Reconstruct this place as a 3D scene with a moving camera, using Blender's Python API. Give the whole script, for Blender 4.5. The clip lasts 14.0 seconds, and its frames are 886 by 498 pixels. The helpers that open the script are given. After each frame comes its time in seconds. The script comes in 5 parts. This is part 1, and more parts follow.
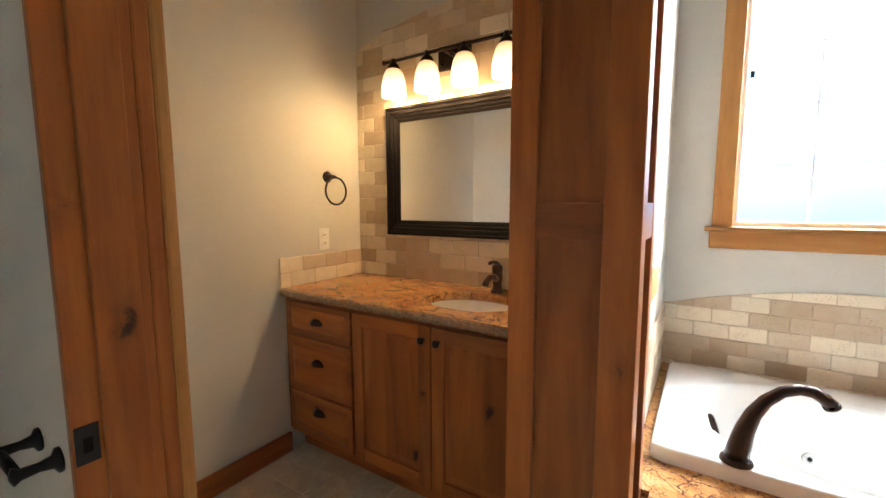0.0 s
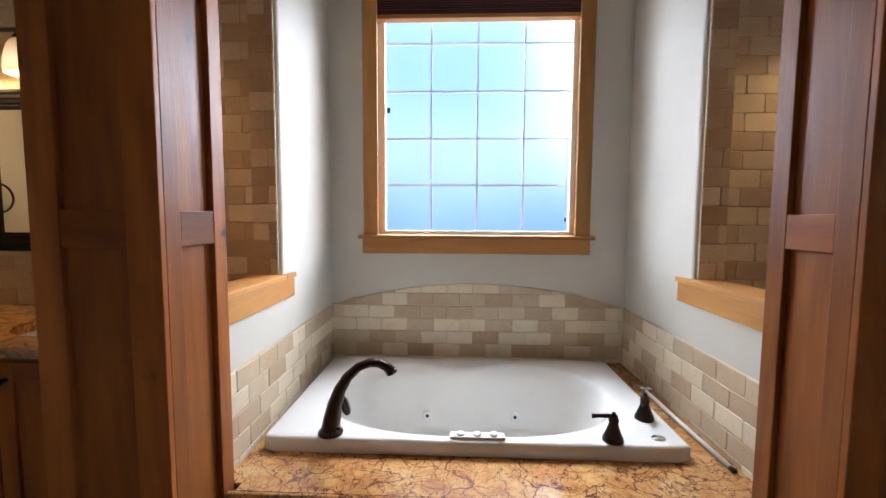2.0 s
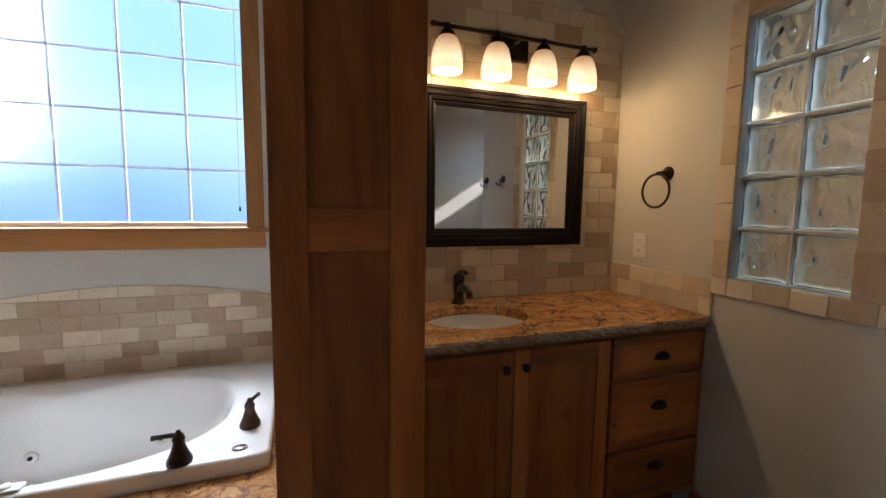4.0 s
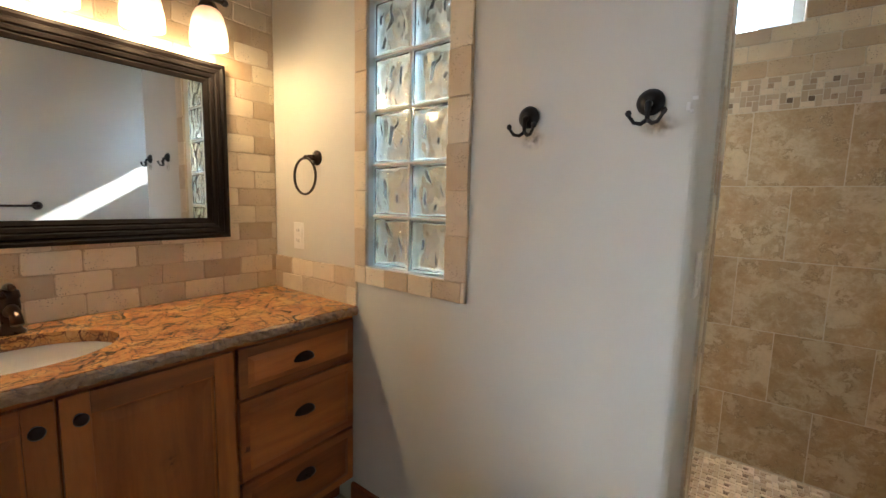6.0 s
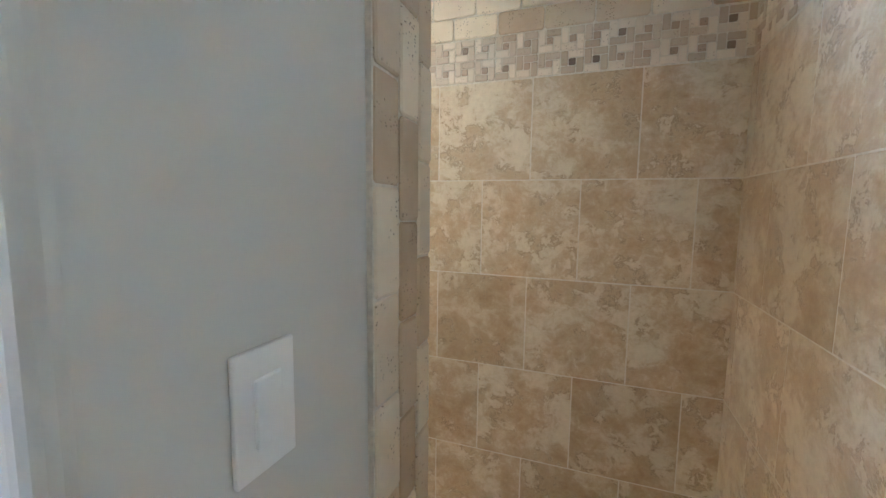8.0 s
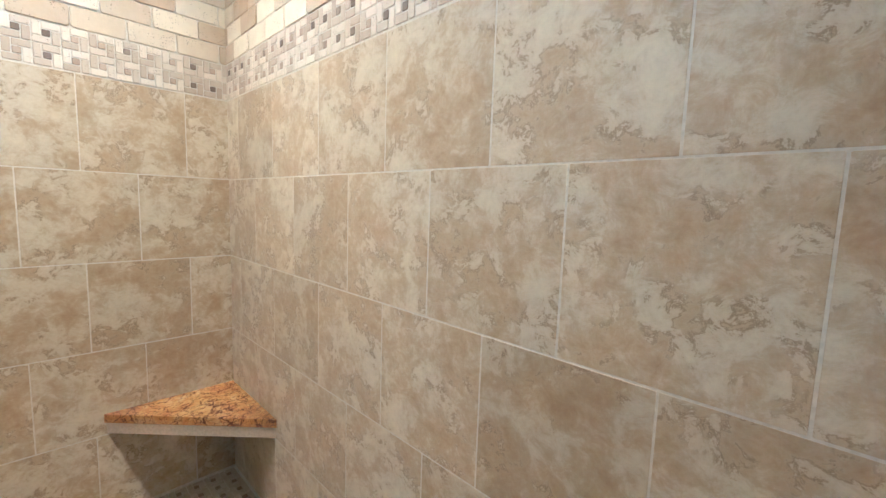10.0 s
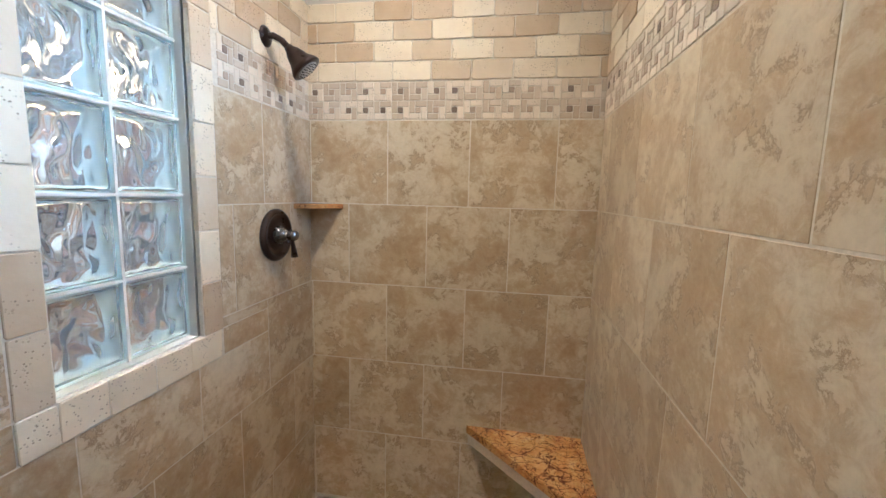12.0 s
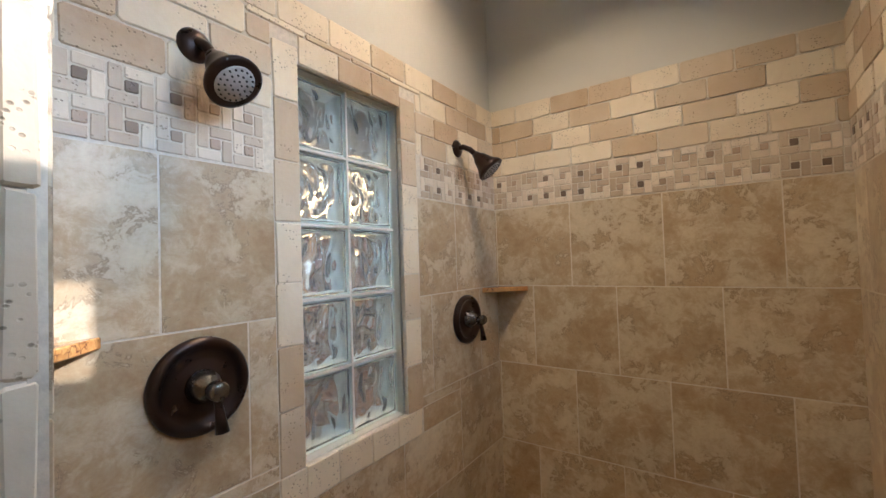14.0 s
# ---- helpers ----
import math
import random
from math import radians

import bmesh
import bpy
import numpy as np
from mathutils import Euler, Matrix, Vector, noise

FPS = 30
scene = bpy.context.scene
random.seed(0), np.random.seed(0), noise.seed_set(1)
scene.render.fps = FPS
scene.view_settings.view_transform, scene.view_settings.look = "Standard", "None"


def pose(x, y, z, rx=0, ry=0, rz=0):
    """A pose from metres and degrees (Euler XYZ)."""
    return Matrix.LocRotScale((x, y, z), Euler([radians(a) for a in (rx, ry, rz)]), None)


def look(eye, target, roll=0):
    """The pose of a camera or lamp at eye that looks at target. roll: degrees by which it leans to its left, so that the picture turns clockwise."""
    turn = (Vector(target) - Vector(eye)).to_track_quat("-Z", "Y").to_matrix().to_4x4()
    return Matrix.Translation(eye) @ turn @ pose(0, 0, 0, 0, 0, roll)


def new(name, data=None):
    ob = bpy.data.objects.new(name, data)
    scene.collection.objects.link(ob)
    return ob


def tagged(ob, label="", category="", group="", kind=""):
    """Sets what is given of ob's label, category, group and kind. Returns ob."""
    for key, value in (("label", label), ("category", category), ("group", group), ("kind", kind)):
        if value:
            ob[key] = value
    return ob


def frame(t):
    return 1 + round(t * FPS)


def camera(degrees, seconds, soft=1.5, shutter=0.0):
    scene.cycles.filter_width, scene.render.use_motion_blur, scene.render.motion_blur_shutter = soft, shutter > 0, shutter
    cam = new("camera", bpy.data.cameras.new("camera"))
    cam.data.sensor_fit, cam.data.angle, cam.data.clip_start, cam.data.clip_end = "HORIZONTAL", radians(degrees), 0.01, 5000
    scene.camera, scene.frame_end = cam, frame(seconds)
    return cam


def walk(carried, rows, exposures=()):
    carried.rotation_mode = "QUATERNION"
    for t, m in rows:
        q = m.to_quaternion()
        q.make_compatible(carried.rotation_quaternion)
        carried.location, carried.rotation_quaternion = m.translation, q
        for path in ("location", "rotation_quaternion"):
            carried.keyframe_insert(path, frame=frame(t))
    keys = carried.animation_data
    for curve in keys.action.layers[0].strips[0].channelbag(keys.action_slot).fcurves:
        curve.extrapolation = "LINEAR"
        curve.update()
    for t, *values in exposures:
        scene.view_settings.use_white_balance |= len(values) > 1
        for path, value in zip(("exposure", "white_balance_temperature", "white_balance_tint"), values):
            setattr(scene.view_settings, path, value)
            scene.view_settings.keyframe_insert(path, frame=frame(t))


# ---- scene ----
cam = camera(94.6, 14.0)
METRES, EYE, TILT, LEAN, TURN = 4.52, 1.30, 0.0, 0.0, 32.6
ROWS = [
    (0.0, 0.0, 0.0, 0.0, -0.01, -6.13, 0.12),
    (0.5, 0.0239, -0.0117, -0.0011, -9.02, -5.56, -0.12),
    (1.0, 0.0465, -0.0242, -0.0025, -17.27, -5.08, -0.4),
    (1.5, 0.0759, -0.0397, 0.0, -25.05, -4.38, -0.53),
    (2.0, 0.1197, -0.0564, -0.0022, -30.31, -4.31, -0.34),
    (2.5, 0.1726, -0.0812, 0.0018, -35.01, -4.32, -0.24),
    (3.0, 0.2243, -0.1169, 0.0022, -39.18, -4.79, -0.35),
    (5.5, 0.3608, -0.2125, 0.0028, -77.07, -6.67, -1.48),
    (6.0, 0.3818, -0.2363, 0.002, -85.34, -6.66, -1.49),
    (6.5, 0.4067, -0.2648, 0.0019, -92.81, -6.5, -1.35),
    (7.0, 0.4572, -0.3154, 0.0024, -98.91, -6.16, -1.04),
    (7.5, 0.4999, -0.3577, 0.0041, -102.48, -6.22, -0.69),
    (10.0, 0.693, -0.4684, 0.0087, -78.03, -6.25, -1.94),
    (10.5, 0.733, -0.4841, 0.0128, -63.31, -7.66, -2.35),
    (11.0, 0.7647, -0.4852, 0.0242, -48.62, -8.57, -2.39),
    (11.5, 0.785, -0.4612, 0.0288, -35.0, -8.53, -2.16),
    (12.0, 0.7907, -0.4436, 0.035, -23.13, -7.49, -1.46),
    (12.5, 0.7875, -0.4411, 0.0425, -12.45, -5.58, -0.42),
    (13.0, 0.7889, -0.4432, 0.0468, -4.21, -2.84, 0.67),
    (13.5, 0.7929, -0.4466, 0.0497, 0.67, -0.03, 1.46),
    (14.0, 0.7932, -0.4493, 0.0512, 2.55, 1.64, 1.9),
]
EXPOSURES = [(0.0, 1.44, 6250, 11), (0.5, 1.1, 6250, 12), (1.0, 0.68, 6100, 13), (1.5, 0.42, 6200, 15), (2.0, 0.25, 6100, 14), (2.5, 0.0, 5800, 14), (3.2, -0.35, 5900, 16), (5.3, 1.46, 5850, 10), (6.0, 1.46, 5550, 8), (6.5, 1.5, 5350, 7), (7.0, 1.58, 5100, 6), (7.5, 1.66, 4950, 6), (10.0, 1.95, 4400, 7), (11.5, 1.48, 4450, 8), (12.5, 0.84, 5550, 13), (14.0, 0.38, 5750, 15)]
walk(cam, [(t, pose(0, 0, EYE, TILT, LEAN, TURN) @ pose(METRES * x, METRES * y, METRES * z, 90 + pitch, roll, yaw)) for t, x, y, z, yaw, pitch, roll in ROWS], EXPOSURES)

# ---- world, sun ----
SUN_DIR = Vector((-1.0, -0.61, -0.65))
world = bpy.data.worlds.new("sky")
scene.world = world
world.use_nodes = True
wn = world.node_tree
sky = wn.nodes.new("ShaderNodeTexSky")
sky.sky_type, sky.sun_disc = "NISHITA", False
sky.sun_elevation = math.atan2(0.65, math.hypot(1.0, 0.61))
sky.sun_rotation = math.atan2(1.0, 0.61)
wn.links.new(sky.outputs[0], wn.nodes["Background"].inputs[0])
wn.nodes["Background"].inputs[1].default_value = 0.12
sun_data = bpy.data.lights.new("sun", "SUN")
sun_data.energy, sun_data.angle, sun_data.color = 5.0, radians(0.6), (1.0, 0.95, 0.87)
new("sun", sun_data).matrix_world = look((8, 6, 8), Vector((8, 6, 8)) + SUN_DIR)

SKY_GLOW = 1.25


def sky_lamp(eye, target, w, h, power, colour):
    d = bpy.data.lights.new("sky_lamp", "AREA")
    d.shape, d.size, d.size_y, d.energy, d.color = "RECTANGLE", w, h, power, colour
    new("sky_lamp", d).matrix_world = look(eye, target)


# daylight that falls through the two windows
sky_lamp((-2.8, 5.8, 3.3), (0.7, 2.5, 1.7), 2.4, 2.6, 240, (0.92, 0.965, 1.0))
sky_lamp((3.8, 5.9, 3.6), (0.7, 2.5, 1.7), 3.4, 2.6, 560, (0.92, 0.965, 1.0))
sky_lamp((0.7, 5.6, 6.4), (0.7, 2.5, 1.7), 3.0, 2.4, 1050, (0.88, 0.95, 1.0))
sky_lamp((5.4, 0.95, 2.85), (3.2, 0.3, 1.4), 1.8, 0.75, 78, (0.5, 0.76, 1.0))


# ---- material helpers ----
class Nodes:
    def __init__(self, name):
        self.m = bpy.data.materials.new(name)
        self.m.use_nodes = True
        self.t = self.m.node_tree
        self.b = self.t.nodes["Principled BSDF"]

    def n(self, kind, **kw):
        node = self.t.nodes.new("ShaderNode" + kind)
        for k, v in kw.items():
            if k == "op":
                node.operation = v
            elif k == "feature":
                node.feature = v
            elif k == "blend":
                node.data_type, node.blend_type = "RGBA", v
            else:
                s = node.inputs[int(k[1:])] if k[0] == "i" and k[1:].isdigit() else node.inputs[k]
                if isinstance(v, bpy.types.NodeSocket):
                    self.t.links.new(v, s)
                else:
                    s.default_value = v
        return node

    def ramp(self, fac, *stops):
        r = self.t.nodes.new("ShaderNodeValToRGB")
        e = r.color_ramp.elements
        while len(e) < len(stops):
            e.new(0.5)
        for el, (p, c) in zip(e, stops):
            el.position, el.color = p, (*c, 1)
        self.t.links.new(fac, r.inputs[0])
        return r.outputs[0]

    def coords(self, scale=(1, 1, 1), vary=0.0, world=False):
        src = self.n("NewGeometry").outputs["Position"] if world else self.n("TexCoord").outputs["Object"]
        mp = self.n("Mapping", Scale=scale)
        if vary:
            info = self.n("ObjectInfo")
            mul = self.n("Math", op="MULTIPLY", i0=info.outputs["Random"], i1=vary)
            comb = self.n("CombineXYZ", X=mul.outputs[0], Y=mul.outputs[0], Z=mul.outputs[0])
            add = self.n("VectorMath", op="ADD", i0=src, i1=comb.outputs[0])
            src = add.outputs[0]
        self.t.links.new(src, mp.inputs["Vector"])
        return mp.outputs[0]

    def noise(self, vec, scale, detail=4.0, rough=0.55, dist=0.0):
        return self.n("TexNoise", Vector=vec, Scale=scale, Detail=detail, Roughness=rough, Distortion=dist).outputs[0]

    def mix(self, fac, a, b, blend="MIX"):
        x = self.n("Mix", blend=blend)
        for i, v in ((0, fac), (6, a), (7, b)):
            if isinstance(v, bpy.types.NodeSocket):
                self.t.links.new(v, x.inputs[i])
            else:
                x.inputs[i].default_value = v if i == 0 else (*v, 1)
        return x.outputs[2]

    def set(self, **kw):
        for k, v in kw.items():
            s = self.b.inputs[k.replace("_", " ")]
            if isinstance(v, bpy.types.NodeSocket):
                self.t.links.new(v, s)
            elif k in ("Base_Color", "Emission_Color"):
                s.default_value = (*v, 1)
            else:
                s.default_value = v
        return self.m

    def bump(self, h, strength, dist=0.01):
        self.t.links.new(self.n("Bump", Height=h, Strength=strength, Distance=dist).outputs[0], self.b.inputs["Normal"])


def grey(v):
    return (v, v, v)


def wood(name, axis, lo=(0.14, 0.034, 0.007), hi=(0.48, 0.17, 0.037), rough=0.4):
    """Knotty alder: each board has its own tone, with cathedral figure, fine pores and scattered dark knots."""
    k = Nodes(name)
    sc = [1.0, 1.0, 1.0]
    sc[axis] = 0.11
    v = k.coords(tuple(sc), vary=7.0)
    big = k.noise(v, 6.0, 5, 0.6, 1.1)
    fine = k.noise(v, 120.0, 3, 0.6)
    rings = k.n("TexWave", Vector=v, Scale=5.5, Distortion=11.0, Detail=3.0)
    rings.inputs["Detail Scale"].default_value = 1.6
    rings.bands_direction = "DIAGONAL"
    kn_s = [4.0, 4.0, 4.0]
    kn_s[axis] = 2.6
    bent = k.noise(k.coords(vary=7.0), 26.0, 3)
    off = k.n("VectorMath", op="SCALE", i0=k.n("CombineXYZ", X=bent, Y=bent, Z=bent).outputs[0])
    off.inputs["Scale"].default_value = 0.22
    kn = k.n("VectorMath", op="ADD", i0=k.coords(tuple(kn_s), vary=7.0), i1=off.outputs[0])
    knot = k.n("TexVoronoi", Vector=kn.outputs[0], Scale=1.2).outputs["Distance"]
    kd = k.ramp(knot, (0.045, grey(0.0)), (0.066, grey(0.3)), (0.088, grey(0.78)), (0.18, grey(1)))
    midc = tuple((a + b) / 2 for a, b in zip(lo, hi))
    col = k.ramp(big, (0.22, lo), (0.5, midc), (0.8, hi))
    col = k.mix(0.15, col, k.ramp(rings.outputs[0], (0.05, lo), (0.5, midc), (0.95, hi)))
    col = k.mix(0.07, col, k.ramp(fine, (0.35, tuple(c * 0.5 for c in lo)), (0.65, hi)))
    tone = k.ramp(k.n("ObjectInfo").outputs["Random"], (0.0, grey(0.72)), (0.5, (0.97, 0.93, 0.9)), (1.0, (1.2, 1.16, 1.12)))
    col = k.mix(1.0, col, tone, "MULTIPLY")
    col = k.mix(kd, (0.035, 0.010, 0.005), col)
    k.bump(fine, 0.08)
    return k.set(Base_Color=col, Specular_IOR_Level=0.28, Roughness=k.ramp(big, (0.3, grey(rough - 0.06)), (0.7, grey(rough + 0.12))))


WOOD_X, WOOD_Y, WOOD_Z = (wood("alder_grain_" + a, i) for i, a in enumerate("xyz"))
TRIM_X, TRIM_Y, TRIM_Z = (wood("pine_trim_" + a, i, (0.35, 0.15, 0.042), (0.6, 0.32, 0.105), 0.42) for i, a in enumerate("xyz"))


def paint(name, colour, texture=0.12):
    k = Nodes(name)
    v = k.coords(world=True)
    a = k.noise(v, 1.7, 3)
    b = k.noise(v, 55.0, 3)
    col = k.mix(k.ramp(a, (0.3, grey(0)), (0.7, grey(1))), tuple(c * 0.94 for c in colour), tuple(min(1, c * 1.04) for c in colour))
    k.bump(b, texture, 0.004)
    return k.set(Base_Color=col, Roughness=0.62)


PAINT = paint("wall_paint_warm_grey", (0.595, 0.575, 0.51))
CEIL = paint("ceiling_paint", (0.76, 0.75, 0.71))
WHITE = paint("white_plastic", (0.78, 0.77, 0.73), 0.02)


def stone(name, lo, hi, pit=0.5, tint=0.5, rough=0.55):
    """Tumbled travertine: each piece has its own tone, with pits and faint clouds."""
    k = Nodes(name)
    v = k.coords(vary=31.0)
    cloud = k.noise(v, 11.0, 5, 0.6, 0.6)
    fine = k.noise(v, 70.0, 3)
    rnd = k.n("ObjectInfo").outputs["Random"]
    tan = tuple(0.7 * a + 0.3 * b for a, b in zip(lo, hi))
    tone = k.ramp(rnd, (0.0, lo), (0.3, tan), (0.48, tuple(0.5 * a + 0.5 * b for a, b in zip(lo, hi))), (0.56, tuple(c * 0.93 for c in hi)), (1.0, tuple(min(0.82, c * 1.07) for c in hi)))
    col = k.mix(tint, k.ramp(cloud, (0.3, lo), (0.7, hi)), tone)
    pits = k.n("TexVoronoi", Vector=k.coords((1, 1.25, 1), vary=31.0), Scale=115.0).outputs["Distance"]
    mask = k.ramp(k.noise(v, 16.0, 2), (0.52, grey(1)), (0.62, grey(0)))
    pm = k.n("Math", op="MAXIMUM", i0=k.ramp(pits, (0.14, grey(0.25)), (0.3, grey(1))), i1=mask).outputs[0]
    col = k.mix(pm, tuple(c * (1 - pit) for c in lo), col)
    hgt = k.n("Math", op="MULTIPLY", i0=pm, i1=k.ramp(fine, (0.2, grey(0.85)), (0.8, grey(1)))).outputs[0]
    k.bump(hgt, 0.5, 0.004)
    return k.set(Base_Color=col, Roughness=rough)


BRICK = stone("tumbled_travertine", (0.43, 0.305, 0.18), (0.765, 0.67, 0.505), 0.6, tint=0.8)
MOSAIC = stone("mosaic_travertine", (0.42, 0.325, 0.225), (0.7, 0.61, 0.485), 0.3, 0.85)
DOT = stone("mosaic_dark_stone", (0.11, 0.075, 0.052), (0.43, 0.32, 0.225), 0.2, 0.9)


def grout(name, colour):
    k = Nodes(name)
    f = k.noise(k.coords(world=True), 90.0, 3)
    k.bump(f, 0.3, 0.003)
    return k.set(Base_Color=k.ramp(f, (0.3, tuple(c * 0.8 for c in colour)), (0.7, colour)), Roughness=0.85)


GROUT = grout("sanded_grout", (0.58, 0.47, 0.33))
GROUT_PALE = grout("pale_grout", (0.7, 0.635, 0.52))


def slab_tile(name, lo, mid, hi, rough=0.32, crackle=1.0):
    """Glazed porcelain with a travertine look: ragged pale clouds on tan, with broken dark crackle along their rims."""
    k = Nodes(name)
    v = k.coords(vary=23.0)
    cloud = k.noise(v, 6.5, 10, 0.66, 0.45)
    flake = k.noise(v, 24.0, 9, 0.74, 0.5)
    grain = k.noise(v, 85.0, 4, 0.65)
    s = k.n("Math", op="ADD", i0=k.n("Math", op="MULTIPLY", i0=cloud, i1=0.56).outputs[0], i1=k.n("Math", op="MULTIPLY", i0=flake, i1=0.44).outputs[0]).outputs[0]
    m2 = tuple(0.45 * a + 0.55 * b for a, b in zip(mid, hi))
    col = k.ramp(s, (0.37, lo), (0.45, mid), (0.49, tuple(0.75 * a + 0.25 * b for a, b in zip(mid, hi))), (0.515, m2), (0.57, hi), (0.66, tuple(c * 1.1 for c in hi)))
    col = k.mix(0.14, col, k.ramp(grain, (0.35, lo), (0.65, hi)))
    rim = k.n("Math", op="ABSOLUTE", i0=k.n("Math", op="SUBTRACT", i0=s, i1=0.5).outputs[0]).outputs[0]
    seam = k.ramp(rim, (0.004, grey(0)), (0.017, grey(1)))
    patch = k.ramp(k.noise(v, 9.0, 4, 0.6, 0.4), (0.5, grey(1)), (0.57, grey(0)))
    m = k.n("Math", op="MAXIMUM", i0=seam, i1=patch).outputs[0]
    col = k.mix(k.ramp(m, (0.0, grey(1 - 0.62 * crackle)), (1.0, grey(1))), (0.2, 0.125, 0.06), col)
    rnd = k.n("ObjectInfo").outputs["Random"]
    col = k.mix(1.0, col, k.ramp(rnd, (0.0, (0.82, 0.8, 0.77)), (1.0, grey(1.0))), "MULTIPLY")
    k.bump(m, 0.22, 0.002)
    return k.set(Base_Color=col, Roughness=k.ramp(flake, (0.3, grey(rough - 0.05)), (0.7, grey(rough + 0.14))))


SHOWER_TILE = slab_tile("glazed_travertine_tile", (0.385, 0.262, 0.143), (0.47, 0.348, 0.207), (0.65, 0.56, 0.405))
FLOOR_TILE = slab_tile("slate_brown_floor_tile", (0.38, 0.32, 0.26), (0.5, 0.43, 0.355), (0.62, 0.545, 0.46), 0.36, 0.3)


def granite(name, polish=True):
    """Orange stone under a tangle of dark forked strokes; unpolished it is greyer."""
    k = Nodes(name)
    v = k.coords(world=True)
    warp = k.n("TexNoise", Vector=v, Scale=9.0, Detail=5.0)
    off = k.n("VectorMath", op="SCALE", i0=warp.outputs["Color"])
    off.inputs["Scale"].default_value = 0.16
    w = k.n("VectorMath", op="ADD", i0=v, i1=off.outputs[0]).outputs[0]
    w2 = k.n("Mapping", Vector=w, Scale=(0.5, 1.5, 1.0), Rotation=(0, 0, 0.6)).outputs[0]
    w3 = k.n("Mapping", Vector=w, Scale=(1.4, 0.5, 1.0), Rotation=(0, 0, 0.25)).outputs[0]
    cloud = k.noise(v, 7.0, 7, 0.66, 1.2)
    fine = k.noise(v, 60.0, 4, 0.6)
    col = k.ramp(cloud, (0.3, (0.25, 0.09, 0.024)), (0.46, (0.42, 0.185, 0.05)), (0.58, (0.52, 0.28, 0.085)), (0.78, (0.58, 0.42, 0.22)))
    col = k.mix(0.25, col, k.ramp(fine, (0.3, (0.28, 0.1, 0.035)), (0.7, (0.66, 0.4, 0.19))))
    for i, (vec, sc, wd, lo) in enumerate(((w2, 8.0, 0.026, 0.54), (w3, 11.0, 0.022, 0.5), (w, 20.0, 0.024, 0.5), (w2, 27.0, 0.02, 0.48))):
        d = k.n("TexVoronoi", feature="DISTANCE_TO_EDGE", Vector=vec, Scale=sc).outputs["Distance"]
        gate = k.ramp(k.noise(v, 8.0 + 4 * i, 3), (lo, grey(0)), (lo + 0.1, grey(1)))
        line = k.n("Math", op="MAXIMUM", i0=k.ramp(d, (wd * 0.3, grey(0.0)), (wd, grey(1))), i1=gate).outputs[0]
        col = k.mix(line, (0.12, 0.045, 0.025), col)
    if not polish:
        col = k.mix(0.6, col, k.ramp(fine, (0.3, (0.12, 0.1, 0.075)), (0.7, (0.4, 0.34, 0.25))))
        k.bump(fine, 0.6, 0.006)
        return k.set(Base_Color=col, Roughness=0.6)
    return k.set(Base_Color=col, Roughness=k.ramp(cloud, (0.3, grey(0.1)), (0.7, grey(0.2))))


GRANITE = granite("veined_orange_granite")
GRANITE_RAW = granite("chiselled_grey_granite", False)


def plain(name, colour, rough, metal=0.0, var=0.15, scale=30.0, **more):
    k = Nodes(name)
    f = k.noise(k.coords(), scale, 4)
    return k.set(Base_Color=k.ramp(f, (0.3, tuple(c * (1 - var) for c in colour)), (0.7, tuple(min(1, c * (1 + var)) for c in colour))),
                 Roughness=k.ramp(f, (0.3, grey(rough * 0.85)), (0.7, grey(min(1, rough * 1.2)))), Metallic=metal, **more)


BRONZE = plain("oil_rubbed_bronze", (0.045, 0.03, 0.025), 0.3, 0.85, 0.04)
GUNMETAL = plain("worn_gunmetal", (0.16, 0.155, 0.15), 0.25, 0.95, 0.2)
IRON = plain("black_iron", (0.02, 0.019, 0.02), 0.42, 0.6)
ACRYLIC = plain("white_acrylic", (0.75, 0.735, 0.7), 0.12, 0.0, 0.01, 3.0)
PORCELAIN = plain("white_porcelain", (0.82, 0.81, 0.78), 0.1, 0.0, 0.01, 3.0)
FRAME_BLACK = plain("black_stained_wood", (0.008, 0.006, 0.006), 0.5, 0.0, 0.3, Specular_IOR_Level=0.12)
CHROME = plain("brushed_chrome", (0.55, 0.54, 0.52), 0.22, 1.0, 0.05)
MUNTIN = plain("pale_vinyl_bar", (0.85, 0.87, 0.88), 0.5, 0.0, 0.03, Transmission_Weight=0.28)
VINYL = plain("white_vinyl", (0.74, 0.74, 0.73), 0.4, 0.0, 0.03)
BLIND = wood("cherry_blind_slat", 0, (0.05, 0.012, 0.01), (0.11, 0.03, 0.022), 0.4)
PUTTY = plain("old_putty", (0.62, 0.58, 0.54), 0.6, 0.0, 0.2, 60.0)
NOZZLE = plain("grey_rubber", (0.42, 0.41, 0.39), 0.6, 0.0, 0.2)
MORTAR = plain("white_mortar", (0.66, 0.63, 0.57), 0.8, 0.0, 0.08, 50.0)
k = Nodes("silvered_mirror")
MIRROR = k.set(Base_Color=(0.86, 0.87, 0.87), Metallic=1.0, Roughness=0.015)
k = Nodes("clear_block_glass")
GLASS = k.set(Base_Color=(0.95, 0.985, 0.975), Transmission_Weight=0.93, IOR=1.46, Roughness=0.05)
k = Nodes("frosted_window_glass")
k.bump(k.noise(k.coords(), 120.0, 3), 0.15, 0.003)
FROST = k.set(Base_Color=(0.95, 0.97, 1.0), Transmission_Weight=1.0, IOR=1.2, Roughness=0.35)
k = Nodes("clear_window_glass")
CLEAR = k.set(Base_Color=(0.97, 0.98, 1.0), Transmission_Weight=1.0, IOR=1.45, Roughness=0.05)
k = Nodes("alabaster_shade")
